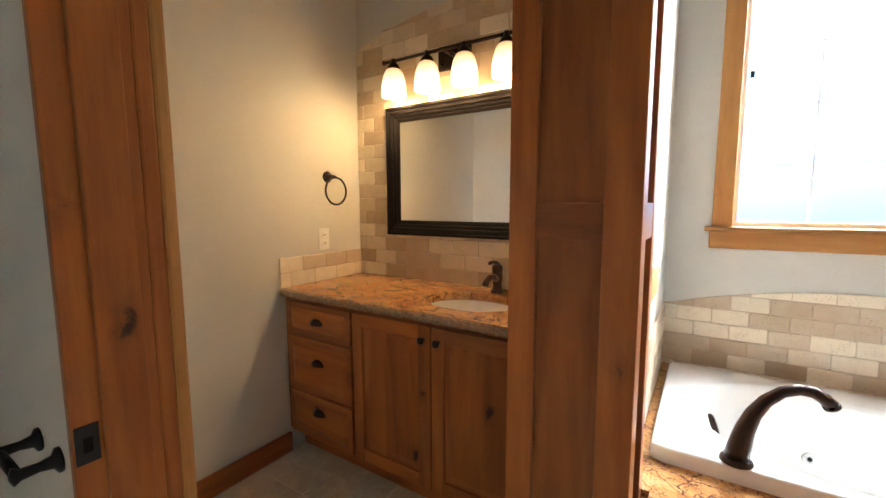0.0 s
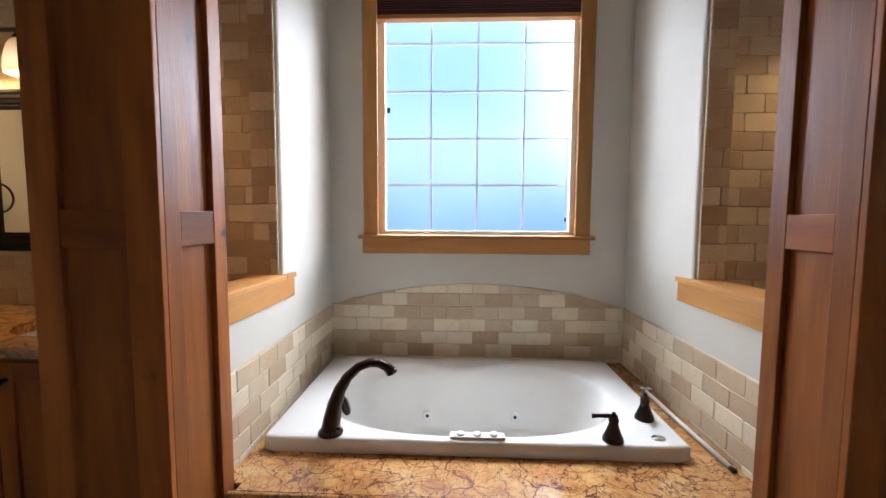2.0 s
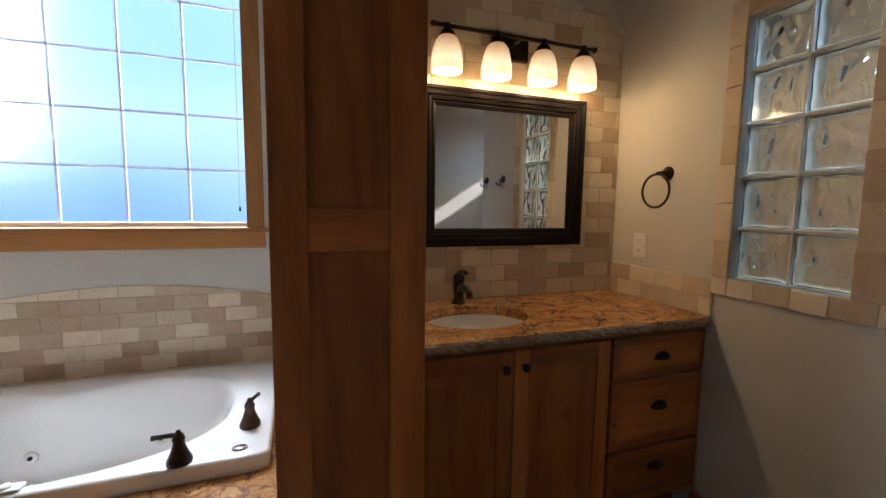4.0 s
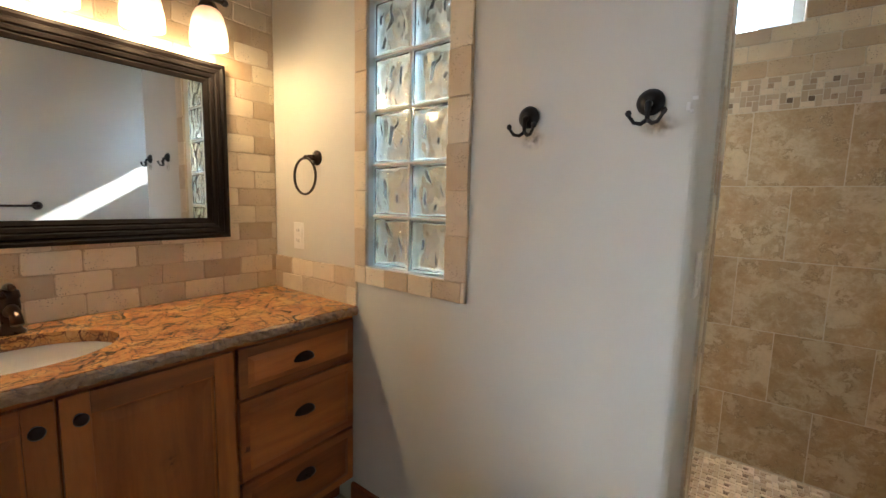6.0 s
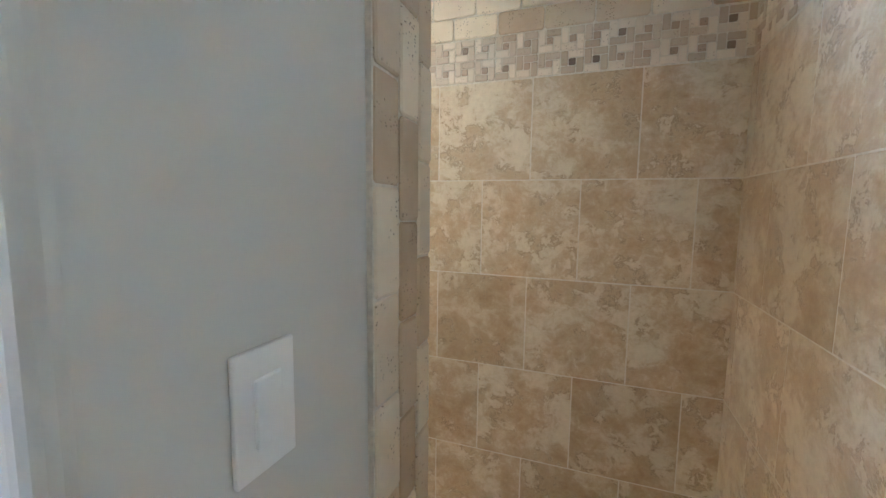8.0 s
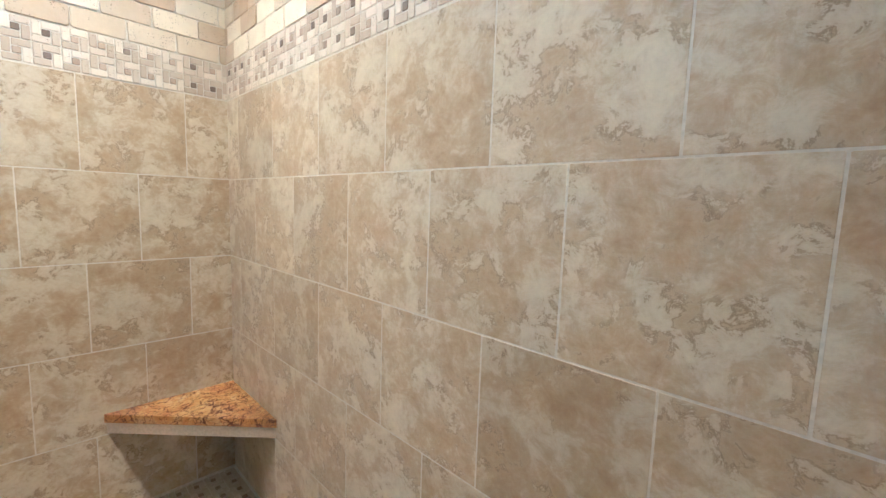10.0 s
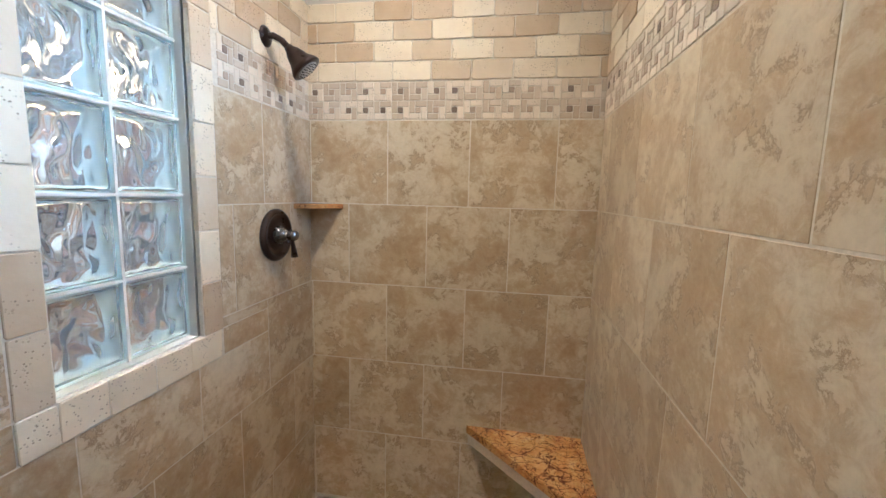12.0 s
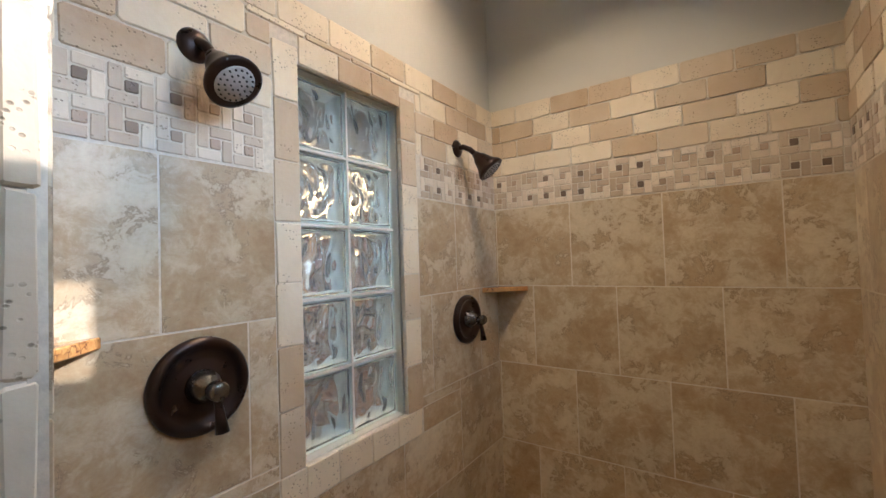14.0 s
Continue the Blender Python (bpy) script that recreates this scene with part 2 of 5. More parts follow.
zz = k.n("SeparateXYZ", Vector=k.n("NewGeometry").outputs["Position"]).outputs["Z"]
lit = k.n("MapRange", Value=zz, i1=1.87, i2=2.01).outputs[0]
mottle = k.noise(k.coords(), 22.0, 4, 0.6, 1.0)
glow = k.mix(k.ramp(mottle, (0.35, grey(0)), (0.65, grey(0.4))), k.ramp(lit, (0.0, (1.0, 0.62, 0.27)), (0.35, (1.0, 0.72, 0.38)), (1.0, (0.75, 0.33, 0.1))), (1.0, 0.82, 0.55))
SHADE = k.set(Base_Color=(0.85, 0.75, 0.6), Roughness=0.4, Emission_Color=glow, Emission_Strength=k.ramp(lit, (0.0, grey(0.55)), (0.3, grey(0.62)), (1.0, grey(0.2))))
boost = k.n("Math", op="MULTIPLY", i0=k.b.inputs["Emission Strength"].links[0].from_socket, i1=1.8)
k.t.links.new(boost.outputs[0], k.b.inputs["Emission Strength"])


k = Nodes("lit_bulb")
BULB_GLASS = k.set(Base_Color=(0.9, 0.85, 0.75), Emission_Color=(1.0, 0.8, 0.5), Emission_Strength=6.0)


# ---- mesh helpers ----
def mesh_of(bm, name, mat, smooth=False):
    me = bpy.data.meshes.new(name)
    bmesh.ops.recalc_face_normals(bm, faces=bm.faces)
    bm.to_mesh(me)
    bm.free()
    if mat:
        me.materials.append(mat)
    if smooth:
        for p in me.polygons:
            p.use_smooth = True
    return me


def part(name, bm, mat, parent=None, label="", smooth=False):
    ob = new(name, mesh_of(bm, name, mat, smooth))
    if parent is not None:
        ob.parent = parent
        ob.matrix_parent_inverse = parent.matrix_basis.inverted()
    return tagged(ob, label)


def thing(name, at, label, category, group="", kind=""):
    ob = new(name)
    ob.empty_display_size = 0.05
    ob.location = at
    return tagged(ob, label, category, group, kind)


def structure(name, bm, mat, label, category=""):
    return tagged(part(name, bm, mat), label, category or name.split("_")[0], kind="structure")


def add_box(bm, x0, x1, y0, y1, z0, z1, bevel=0.0, seg=2):
    r = bmesh.ops.create_cube(bm, size=1.0, matrix=Matrix.Translation(((x0 + x1) / 2, (y0 + y1) / 2, (z0 + z1) / 2)) @ Matrix.Diagonal((x1 - x0, y1 - y0, z1 - z0, 1)))
    if bevel:
        es = list({e for v in r["verts"] for e in v.link_edges})
        bmesh.ops.bevel(bm, geom=es, offset=bevel, segments=seg, profile=0.5, affect="EDGES")
    return bm


def box(x0, x1, y0, y1, z0, z1, bevel=0.0, seg=2):
    return add_box(bmesh.new(), x0, x1, y0, y1, z0, z1, bevel, seg)


def boxes(*bs, bevel=0.0):
    bm = bmesh.new()
    for b in bs:
        add_box(bm, *b, bevel)
    if not bevel:
        bmesh.ops.remove_doubles(bm, verts=bm.verts, dist=1e-5)
    return bm


def lathe(profile, m=Matrix(), steps=24, bm=None):
    """Turns (radius, height) pairs about z."""
    bm = bm or bmesh.new()
    rings = []
    for r, z in profile:
        rings.append([bm.verts.new(m @ Vector((r * math.cos(2 * math.pi * i / steps), r * math.sin(2 * math.pi * i / steps), z))) for i in range(steps)])
    for a, b in zip(rings, rings[1:]):
        for i in range(steps):
            bm.faces.new((a[i], a[(i + 1) % steps], b[(i + 1) % steps], b[i]))
    bm.faces.new(rings[0])
    bm.faces.new(rings[-1])
    return bm


def tube(points, radii, steps=12, closed=False, bm=None):
    """A round bar along points; radii: one number or one for each point."""
    bm = bm or bmesh.new()
    pts = [Vector(p) for p in points]
    if not isinstance(radii, (list, tuple)):
        radii = [radii] * len(pts)
    rings = []
    up = None
    for i, p in enumerate(pts):
        a = pts[i - 1] if i or closed else p
        b = pts[(i + 1) % len(pts)] if i + 1 < len(pts) or closed else p
        d = (b - a).normalized()
        if up is None:
            up = d.orthogonal().normalized()
        up = (up - d * up.dot(d)).normalized()
        s = d.cross(up)
        rings.append([bm.verts.new(p + radii[i] * (math.cos(2 * math.pi * j / steps) * up + math.sin(2 * math.pi * j / steps) * s)) for j in range(steps)])
    pairs = list(zip(rings, rings[1:])) + ([(rings[-1], rings[0])] if closed else [])
    for a, b in pairs:
        for j in range(steps):
            bm.faces.new((a[j], a[(j + 1) % steps], b[(j + 1) % steps], b[j]))
    if not closed:
        bm.faces.new(rings[0])
        bm.faces.new(rings[-1])
    return bm


def arc(c, r, a0, a1, n, u, v):
    c, u, v = Vector(c), Vector(u), Vector(v)
    return [c + r * (math.cos(radians(a0 + (a1 - a0) * i / n)) * u + math.sin(radians(a0 + (a1 - a0) * i / n)) * v) for i in range(n + 1)]


def facing(at, normal):
    """A pose with its z axis along normal."""
    return Matrix.Translation(at) @ Vector((0, 0, 1)).rotation_difference(Vector(normal)).to_matrix().to_4x4()


# ---- stone pieces on walls ----
class Plane:
    """A wall's face: origin, the way along it, and its normal. A piece's local x runs along, y up, z outwards."""
    def __init__(self, origin, along, normal, up=(0, 0, 1)):
        self.o, self.u, self.n, self.w = Vector(origin), Vector(along), Vector(normal), Vector(up)

    def at(self, u, v, d=0.0):
        m = Matrix((self.u, self.w, self.n)).transposed().to_4x4()
        m.translation = self.o + self.u * u + self.w * v + self.n * d
        return m


PIECES = {}
rng = random.Random(4)


def piece_mesh(poly, depth, cham, mat, key=None):
    if key is not None and (key, mat.name) in PIECES:
        return PIECES[key, mat.name]
    n = len(poly)
    pts = [Vector(p) for p in poly]
    inner = []
    for i, p in enumerate(pts):
        a, b = (p - pts[i - 1]).normalized(), (pts[(i + 1) % n] - p).normalized()
        nrm = Vector((-(a.y + b.y), a.x + b.x))
        nrm = nrm.normalized() if nrm.length > 1e-6 else Vector((0, 0))
        inner.append(p + nrm * cham)
    vs = [(p.x, p.y, -0.004) for p in pts] + [(p.x, p.y, depth - cham * 0.8) for p in pts] + [(p.x, p.y, depth) for p in inner]
    fs = [tuple(2 * n + i for i in range(n))]
    for r in (0, n):
        fs += [(r + i, r + (i + 1) % n, r + n + (i + 1) % n, r + n + i) for i in range(n)]
    me = bpy.data.meshes.new("piece")
    me.from_pydata(vs, [], fs)
    me.materials.append(mat)
    if key is not None:
        PIECES[key, mat.name] = me
    return me


def rounded(w, h, c, jit=0.0):
    """A rectangle about its centre with cut, slightly uneven corners."""
    def j():
        return rng.uniform(-jit, jit)
    x, y = w / 2, h / 2
    return [(-x + c + j(), -y + j()), (x - c + j(), -y + j()), (x + j(), -y + c + j()), (x + j(), y - c + j()),
            (x - c + j(), y + j()), (-x + c + j(), y + j()), (-x + j(), y - c + j()), (-x + j(), -y + c + j())]


def lay(name, plane, u0, u1, v0, v1, mat, parent, depth=0.0115, gap=0.0028, corner=0.006, cham=0.0026, jit=0.0018, proud=0.0012):
    """One rectangular piece, set in from its joint lines by half a gap."""
    w, h = u1 - u0 - gap, v1 - v0 - gap
    if w < 0.008 or h < 0.008:
        return None
    c = min(corner, w * 0.3, h * 0.3)
    key = (round(w, 3), round(h, 3), depth, rng.randrange(4))
    me = piece_mesh(rounded(w, h, c, jit), depth, min(cham, w * 0.2, h * 0.2), mat, key)
    ob = new(name, me)
    ob.parent = parent
    ob.matrix_basis = plane.at((u0 + u1) / 2, (v0 + v1) / 2, rng.uniform(-proud, proud))
    return ob


def minus(r, hole):
    """Rectangle r without hole, as rectangles (u0, u1, v0, v1)."""
    a0, a1, b0, b1 = r
    h0, h1, g0, g1 = hole
    if h0 >= a1 or h1 <= a0 or g0 >= b1 or g1 <= b0:
        return [r]
    out = []
    if b0 < g0:
        out.append((a0, a1, b0, g0))
    if g1 < b1:
        out.append((a0, a1, g1, b1))
    m0, m1 = max(b0, g0), min(b1, g1)
    if a0 < h0:
        out.append((a0, h0, m0, m1))
    if h1 < a1:
        out.append((h1, a1, m0, m1))
    return out


def courses(name, plane, u0, u1, v0, v1, w, h, mat, parent, holes=(), shift=0.5, start=0.0, top=None, **kw):
    """Running bond of w x h pieces; top: a curve that cuts the uppermost ones."""
    row = 0
    v = v0
    while v < v1 - 0.01:
        vt = min(v + h, v1)
        u = u0 + start - (w * shift * (row % 2)) - w
        while u < u1:
            a, b = max(u, u0), min(u + w, u1)
            if b - a > 0.012:
                rects = [(a, b, v, vt)]
                for ho in holes:
                    rects = [q for r in rects for q in minus(r, ho)]
                for r in rects:
                    if top is None or max(0, r[3] - min(top(r[0]), top(r[1]))) < 0.002:
                        lay(name, plane, *r, mat, parent, **kw)
                    elif max(top(r[0]), top(r[1])) - r[2] > 0.018:
                        g = 0.0015
                        us = [r[1] - g - (r[1] - r[0] - 2 * g) * i / 4 for i in range(5)]
                        line = [(x, max(r[2] + 0.006, min(r[3] - g, top(x)))) for x in us]
                        poly = [(r[0] + g, r[2] + g), (r[1] - g, r[2] + g)] + line
                        cx, cy = (r[0] + r[1]) / 2, (r[2] + r[3]) / 2
                        me = piece_mesh([(x - cx, y - cy) for x, y in poly], 0.01, 0.0015, mat)
                        ob = new(name, me)
                        ob.parent = parent
                        ob.matrix_basis = plane.at(cx, cy)
            u += w
        v = vt
        row += 1


def backing(name, plane, poly, depth, mat, label):
    bm = bmesh.new()
    a = [bm.verts.new(plane.at(u, v, -0.004).translation) for u, v in poly]
    b = [bm.verts.new(plane.at(u, v, depth).translation) for u, v in poly]
    n = len(poly)
    bm.faces.new(a)
    bm.faces.new(b)
    for i in range(n):
        bm.faces.new((a[i], a[(i + 1) % n], b[(i + 1) % n], b[i]))
    return structure(name, bm, mat, label, "wall tile")

# ---- the large structure ----
XW, YN, YS, XH, XS, XF, YB, XL, XR, TOP = -1.80, 1.87, -0.54, 3.115, 3.25, 4.42, 2.487, -0.168, 1.565, 3.0
T = 0.117
structure("floor", box(-2.0, 4.6, -0.75, 2.8, -0.12, -0.006), GROUT, "grouted bed under brown stone floor tiles")
structure("ceiling", box(-2.0, 4.6, -0.75, 2.8, TOP, TOP + 0.1), CEIL, "plain painted ceiling")
structure("wall_west", box(-1.95, XW, -0.70, 2.02, 0, TOP), PAINT, "warm grey painted wall beside a vanity")
structure("wall_south", box(-1.95, 4.57, -0.70, YS, 0, TOP), PAINT, "warm grey painted wall")
structure("wall_north_vanity", box(XW, XL - T, YN, YN + 0.13, 0, TOP), PAINT, "painted wall behind a vanity")
structure("wall_north_basin", box(XR + T, XH + 0.123, YN, YN + 0.13, 0, TOP), PAINT, "painted wall behind a vanity")


def alcove_side(name, x0, x1, yf):
    bm = boxes((x0, x1, yf, YB + 0.13, 0, 1.02), (x0, x1, 1.80, YB + 0.13, 1.02, 2.45), (x0, x1, yf, YB + 0.13, 2.45, TOP))
    edge = [e for e in bm.edges if all(abs(v.co.y - 1.80) < 1e-4 for v in e.verts) and abs(e.verts[0].co.z - e.verts[1].co.z) > 1]
    bmesh.ops.bevel(bm, geom=edge, offset=0.02, segments=4, profile=0.5, affect="EDGES")
    structure(name, bm, PAINT, "painted tub alcove wall with an open pass-through")


alcove_side("wall_alcove_west", XL - T, XL, 1.30)
alcove_side("wall_alcove_east", XR, XR + T, 1.27)
WX0, WX1, WZ0, WZ1 = 0.075, 1.305, 1.165, 2.66
structure("wall_north_alcove", boxes((XL, XR, YB, YB + 0.17, 0, WZ0), (XL, XR, YB, YB + 0.17, WZ1, TOP), (XL, WX0, YB, YB + 0.17, WZ0, WZ1), (WX1, XR, YB, YB + 0.17, WZ0, WZ1)), PAINT, "painted wall with a window above the bathtub")
PX, PY = 3.648, 0.300
GY0, GY1, GZ0, GZ1 = 0.838, 1.218, 1.048, 2.03
hook = boxes((XH, XS - 0.012, PY, YN, 0, GZ0), (XH, XS - 0.012, PY, YN, GZ1, TOP), (XH, XS - 0.012, PY, GY0, GZ0, GZ1), (XH, XS - 0.012, GY1, YN, GZ0, GZ1))
structure("wall_hooks", hook, PAINT, "painted wall with a glass block window")
pier = box(XH, PX, 0.14, PY, 0, TOP)
bmesh.ops.bevel(pier, geom=[e for e in pier.edges if all(v.co.x < XH + 0.01 and v.co.y < 0.15 for v in e.verts)], offset=0.022, segments=5, profile=0.5, affect="EDGES")
structure("wall_pier", pier, PAINT, "painted wall end with a rounded corner at the shower entry")
structure("wall_shower_north", box(XH + 0.123, XF + 0.15, 1.872, 2.02, 0, TOP), PAINT, "painted wall above shower tiles")
VY0, VY1, VZ0, VZ1 = -0.065, 1.275, 2.11, 2.40
structure("wall_shower_east", boxes((XF + 0.012, XF + 0.15, YS, 1.872, 0, VZ0), (XF + 0.012, XF + 0.15, YS, 1.872, VZ1, TOP), (XF + 0.012, XF + 0.15, YS, VY0, VZ0, VZ1), (XF + 0.012, XF + 0.15, VY1, 1.872, VZ0, VZ1)), PAINT, "outer shower wall with a high window")
structure("shower_base", box(XS + 0.03, XF + 0.012, YS, 1.872, 0, 0.072, 0.004), GROUT_PALE, "raised shower floor bed", "shower floor")
structure("wall_stub", box(XW, -0.915, 0.222, 0.365, 0, TOP), PAINT, "painted partition that ends in a wooden door jamb")
# added out of view: blocks the sun from the tub window
structure("neighbour_wall", box(7.5, 8.0, 6.0, 11.0, -3.0, 9.0), PAINT, "unseen wall added outside to keep sun off the tub window", "building")
structure("ground", box(-60, 60, -60, 60, -3.2, -3.0), GROUT, "bare pale ground outside")

# ---- baseboards ----
structure("baseboard", box(XW, XW + 0.018, 0.366, 1.30, 0, 0.105, 0.004), WOOD_Y, "stained alder baseboard along a wall")
structure("baseboard", box(XH - 0.018, XH, 0.165, 1.30, 0, 0.105, 0.004), WOOD_Y, "stained alder baseboard along a wall")

# ---- door jamb at the partition's end ----
jamb = thing("door_jamb", (-0.9, 0.31, 0), "stained alder door jamb with a black strike plate", "door jamb", kind="structure")
part("jamb_board", box(-0.915, -0.895, 0.214, 0.352, 0, 2.1, 0.003), WOOD_Z, jamb)
part("door_stop", box(-0.895, -0.882, 0.258, 0.330, 0, 2.1, 0.003), WOOD_Z, jamb)
part("casing", box(-1.00, -0.897, 0.352, 0.384, 0, 2.19, 0.006), WOOD_Z, jamb)
# paler trim wood carries the lamp light that falls on this edge
part("casing_edge", box(-1.00, -0.902, 0.384, 0.414, 0, 2.19, 0.008), TRIM_Z, jamb, "casing board edge in paler wood for its lamp-lit look")
plate = part("strike_plate", box(-0.895, -0.892, 0.217, 0.252, 0.848, 0.918, 0.001), IRON, jamb, "black iron strike plate")
# black pad on the plate paints the shade inside the latch hole
part("latch_hole", box(-0.892, -0.8905, 0.228, 0.242, 0.868, 0.896, 0.0005), FRAME_BLACK, plate)


# ---- panelled columns ----
def column(x0, x1, y0, y1):
    """Square shaker-panelled post."""
    c = thing("wood_column", ((x0 + x1) / 2, (y0 + y1) / 2, 0), "knotty alder column clad in shaker panels with a middle rail", "column", "columns beside the bathtub")
    d, s = 0.018, 0.085
    part("core", box(x0 + d, x1 - d, y0 + d, y1 - d, 0, TOP), WOOD_Z, c)
    for a, b in ((x0, x0 + 0.075), (x1 - s, x1)):
        part("stile", box(a, b, y0, y0 + d, 0, TOP, 0.0025), WOOD_Z, c)
    part("rail", box(x0 + 0.075, x1 - s, y0 + 0.002, y0 + d, 1.213, 1.305, 0.002), WOOD_X, c)
    part("rail", box(x0 + 0.075, x1 - s, y0 + 0.002, y0 + d, 0.0, 0.12, 0.002), WOOD_X, c)
    for face, sign in ((x0, 1), (x1, -1)):
        a, b = sorted((face, face + sign * d))
        part("stile", box(a, b, y0 + d, y0 + 0.075, 0, TOP, 0.0025), WOOD_Z, c)
        part("stile", box(a, b, y1 - 0.06, y1, 0, TOP, 0.0025), WOOD_Z, c)
        part("rail", box(a + 0.001, b - 0.001, y0 + 0.075, y1 - 0.06, 1.213, 1.305, 0.002), WOOD_Y, c)
    return c


column(-0.443, -0.118, 1.022, 1.298)
column(1.468, 1.803, 0.992, 1.270)

# ---- tub deck ----
deck = thing("tub_deck", (0.7, 1.9, 0), "raised tub deck with veined orange granite and an alder front", "tub deck")
for b in ((XL, -0.095, 1.298, YB), (1.395, XR, 1.27, YB), (-0.095, 1.395, 2.34, YB), (-0.095, 1.395, 1.262, 1.50)):
    part("granite_slab", box(*b, 0.405, 0.442), GRANITE, deck)
part("granite_nosing", box(-0.118, 1.468, 1.246, 1.262, 0.403, 0.4425, 0.005), GRANITE, deck)
part("front_panel", box(-0.118, 1.468, 1.272, 1.292, 0.0, 0.405), WOOD_X, deck)


# ---- bathtub ----
def make_tub():
    t = thing("bathtub", (0.65, 1.92, 0.442), "white acrylic whirlpool bathtub with a flat rim set in granite", "bathtub")
    x0, x1, y0, y1, z = -0.115, 1.415, 1.478, 2.362, 0.497
    cx, cy = 0.635, 1.905
    n = 160
    bm = bmesh.new()

    def ring(f):
        return [bm.verts.new(f(2 * math.pi * i / n)) for i in range(n)]

    def outer(inset, zz):
        def f(a):
            c, s = math.cos(a), math.sin(a)
            e = 60
            hx, hy = (x1 - x0) / 2 - inset, (y1 - y0) / 2 - inset
            r = (abs(c / hx) ** e + abs(s / hy) ** e) ** (-1 / e)
            return Vector(((x0 + x1) / 2 + r * c, (y0 + y1) / 2 + r * s, zz))
        return f

    def inner(k, zz, pinch):
        def f(a):
            c, s = math.cos(a), math.sin(a)
            hx, hy, e = 0.625 * k - (1 - k) * 0.05, 0.385 * k, 2.5
            r = (abs(c / hx) ** e + abs(s / hy) ** e) ** (-1 / e)
            x, y = r * c, r * s
            if y > 0:
                y *= 1 - 2.0 * pinch * math.exp(-((x + 0.05) / 0.2) ** 2)
            return Vector((cx + x, cy + y, zz))
        return f

    rings = [ring(outer(0.0, 0.442)), ring(outer(0.0, z - 0.010)), ring(outer(0.004, z - 0.003)), ring(outer(0.012, z)),
             ring(inner(1.03, z, 0.13)), ring(inner(1.0, z - 0.004, 0.13)), ring(inner(0.975, z - 0.02, 0.13)), ring(inner(0.94, z - 0.08, 0.11)),
             ring(inner(0.90, z - 0.2, 0.08)), ring(inner(0.85, z - 0.31, 0.04)), ring(inner(0.76, z - 0.365, 0.0)), ring(inner(0.55, z - 0.385, 0.0)), ring(inner(0.12, z - 0.39, 0.0))]
    for a, b in zip(rings, rings[1:]):
        for i in range(n):
            bm.faces.new((a[i], a[(i + 1) % n], b[(i + 1) % n], b[i]))
    bm.faces.new(rings[-1])
    part("shell", bm, ACRYLIC, t, smooth=True)

    def wall_at(x, side, dz):
        k = 0.94 - (dz - 0.08) * 0.33
        a = Vector((x - cx, 0))
        hx, hy, e = 0.625 * k - (1 - k) * 0.05, 0.385 * k, 2.5
        y = hy * (max(0.0, 1 - abs(a.x / hx) ** e)) ** (1 / e)
        return Vector((x, cy + side * (y * (1 - 0.13 * math.exp(-((x - cx + 0.05) / 0.2) ** 2)) - 0.004), z - dz))

    for x in (0.43, 0.90):
        p = wall_at(x, 1, 0.27)
        j = part("jet", lathe([(0.004, 0.0), (0.027, 0.0), (0.027, 0.006), (0.02, 0.011), (0.013, 0.007), (0.004, 0.007)], facing(p, (0, -0.95, 0.3)), 20), VINYL, t, "round white whirlpool jet", True)
        part("nozzle", lathe([(0.001, 0.007), (0.009, 0.007), (0.007, 0.015), (0.001, 0.015)], facing(p, (0, -0.95, 0.3)), 14), IRON, j)
    p = Vector((1.165, 1.83, z - 0.17))
    j = part("jet", lathe([(0.004, 0.0), (0.027, 0.0), (0.027, 0.006), (0.02, 0.011), (0.004, 0.007)], facing(p, (-0.92, -0.2, 0.35)), 20), VINYL, t, "round white whirlpool jet", True)
    part("nozzle", lathe([(0.001, 0.007), (0.009, 0.007), (0.007, 0.015), (0.001, 0.015)], facing(p, (-0.92, -0.2, 0.35)), 14), IRON, j)
    p = Vector((0.068, 1.885, z - 0.075))
    o = part("overflow", lathe([(0.004, 0), (0.036, 0), (0.036, 0.012), (0.03, 0.018), (0.004, 0.02)], facing(p, (0.94, 0, 0.35)) @ Matrix.Diagonal((1.25, 0.85, 1, 1)), 24), BRONZE, t, "dark bronze overflow plate", True)
    part("drain", lathe([(0.002, 0), (0.036, 0), (0.034, 0.006), (0.018, 0.012), (0.002, 0.012)], Matrix.Translation((0.27, 1.9, z - 0.388)), 24), BRONZE, t, "dark bronze drain", True)
    pan = part("control_panel", box(0.565, 0.765, 1.492, 1.532, z - 0.001, z + 0.010, 0.004), PUTTY, t, "worn pale control strip with round buttons")
    for i in range(3):
        part("button", lathe([(0.002, 0), (0.016, 0), (0.014, 0.007), (0.002, 0.008)], Matrix.Translation((0.605 + 0.06 * i, 1.512, z + 0.009)), 16), VINYL, pan, smooth=True)
    part("air_button", lathe([(0.002, 0), (0.026, 0), (0.024, 0.004), (0.002, 0.004)], Matrix.Translation((1.322, 1.535, z)) @ Matrix.Diagonal((1, 0.75, 1, 1)), 20), CHROME, t, smooth=True)
    return t


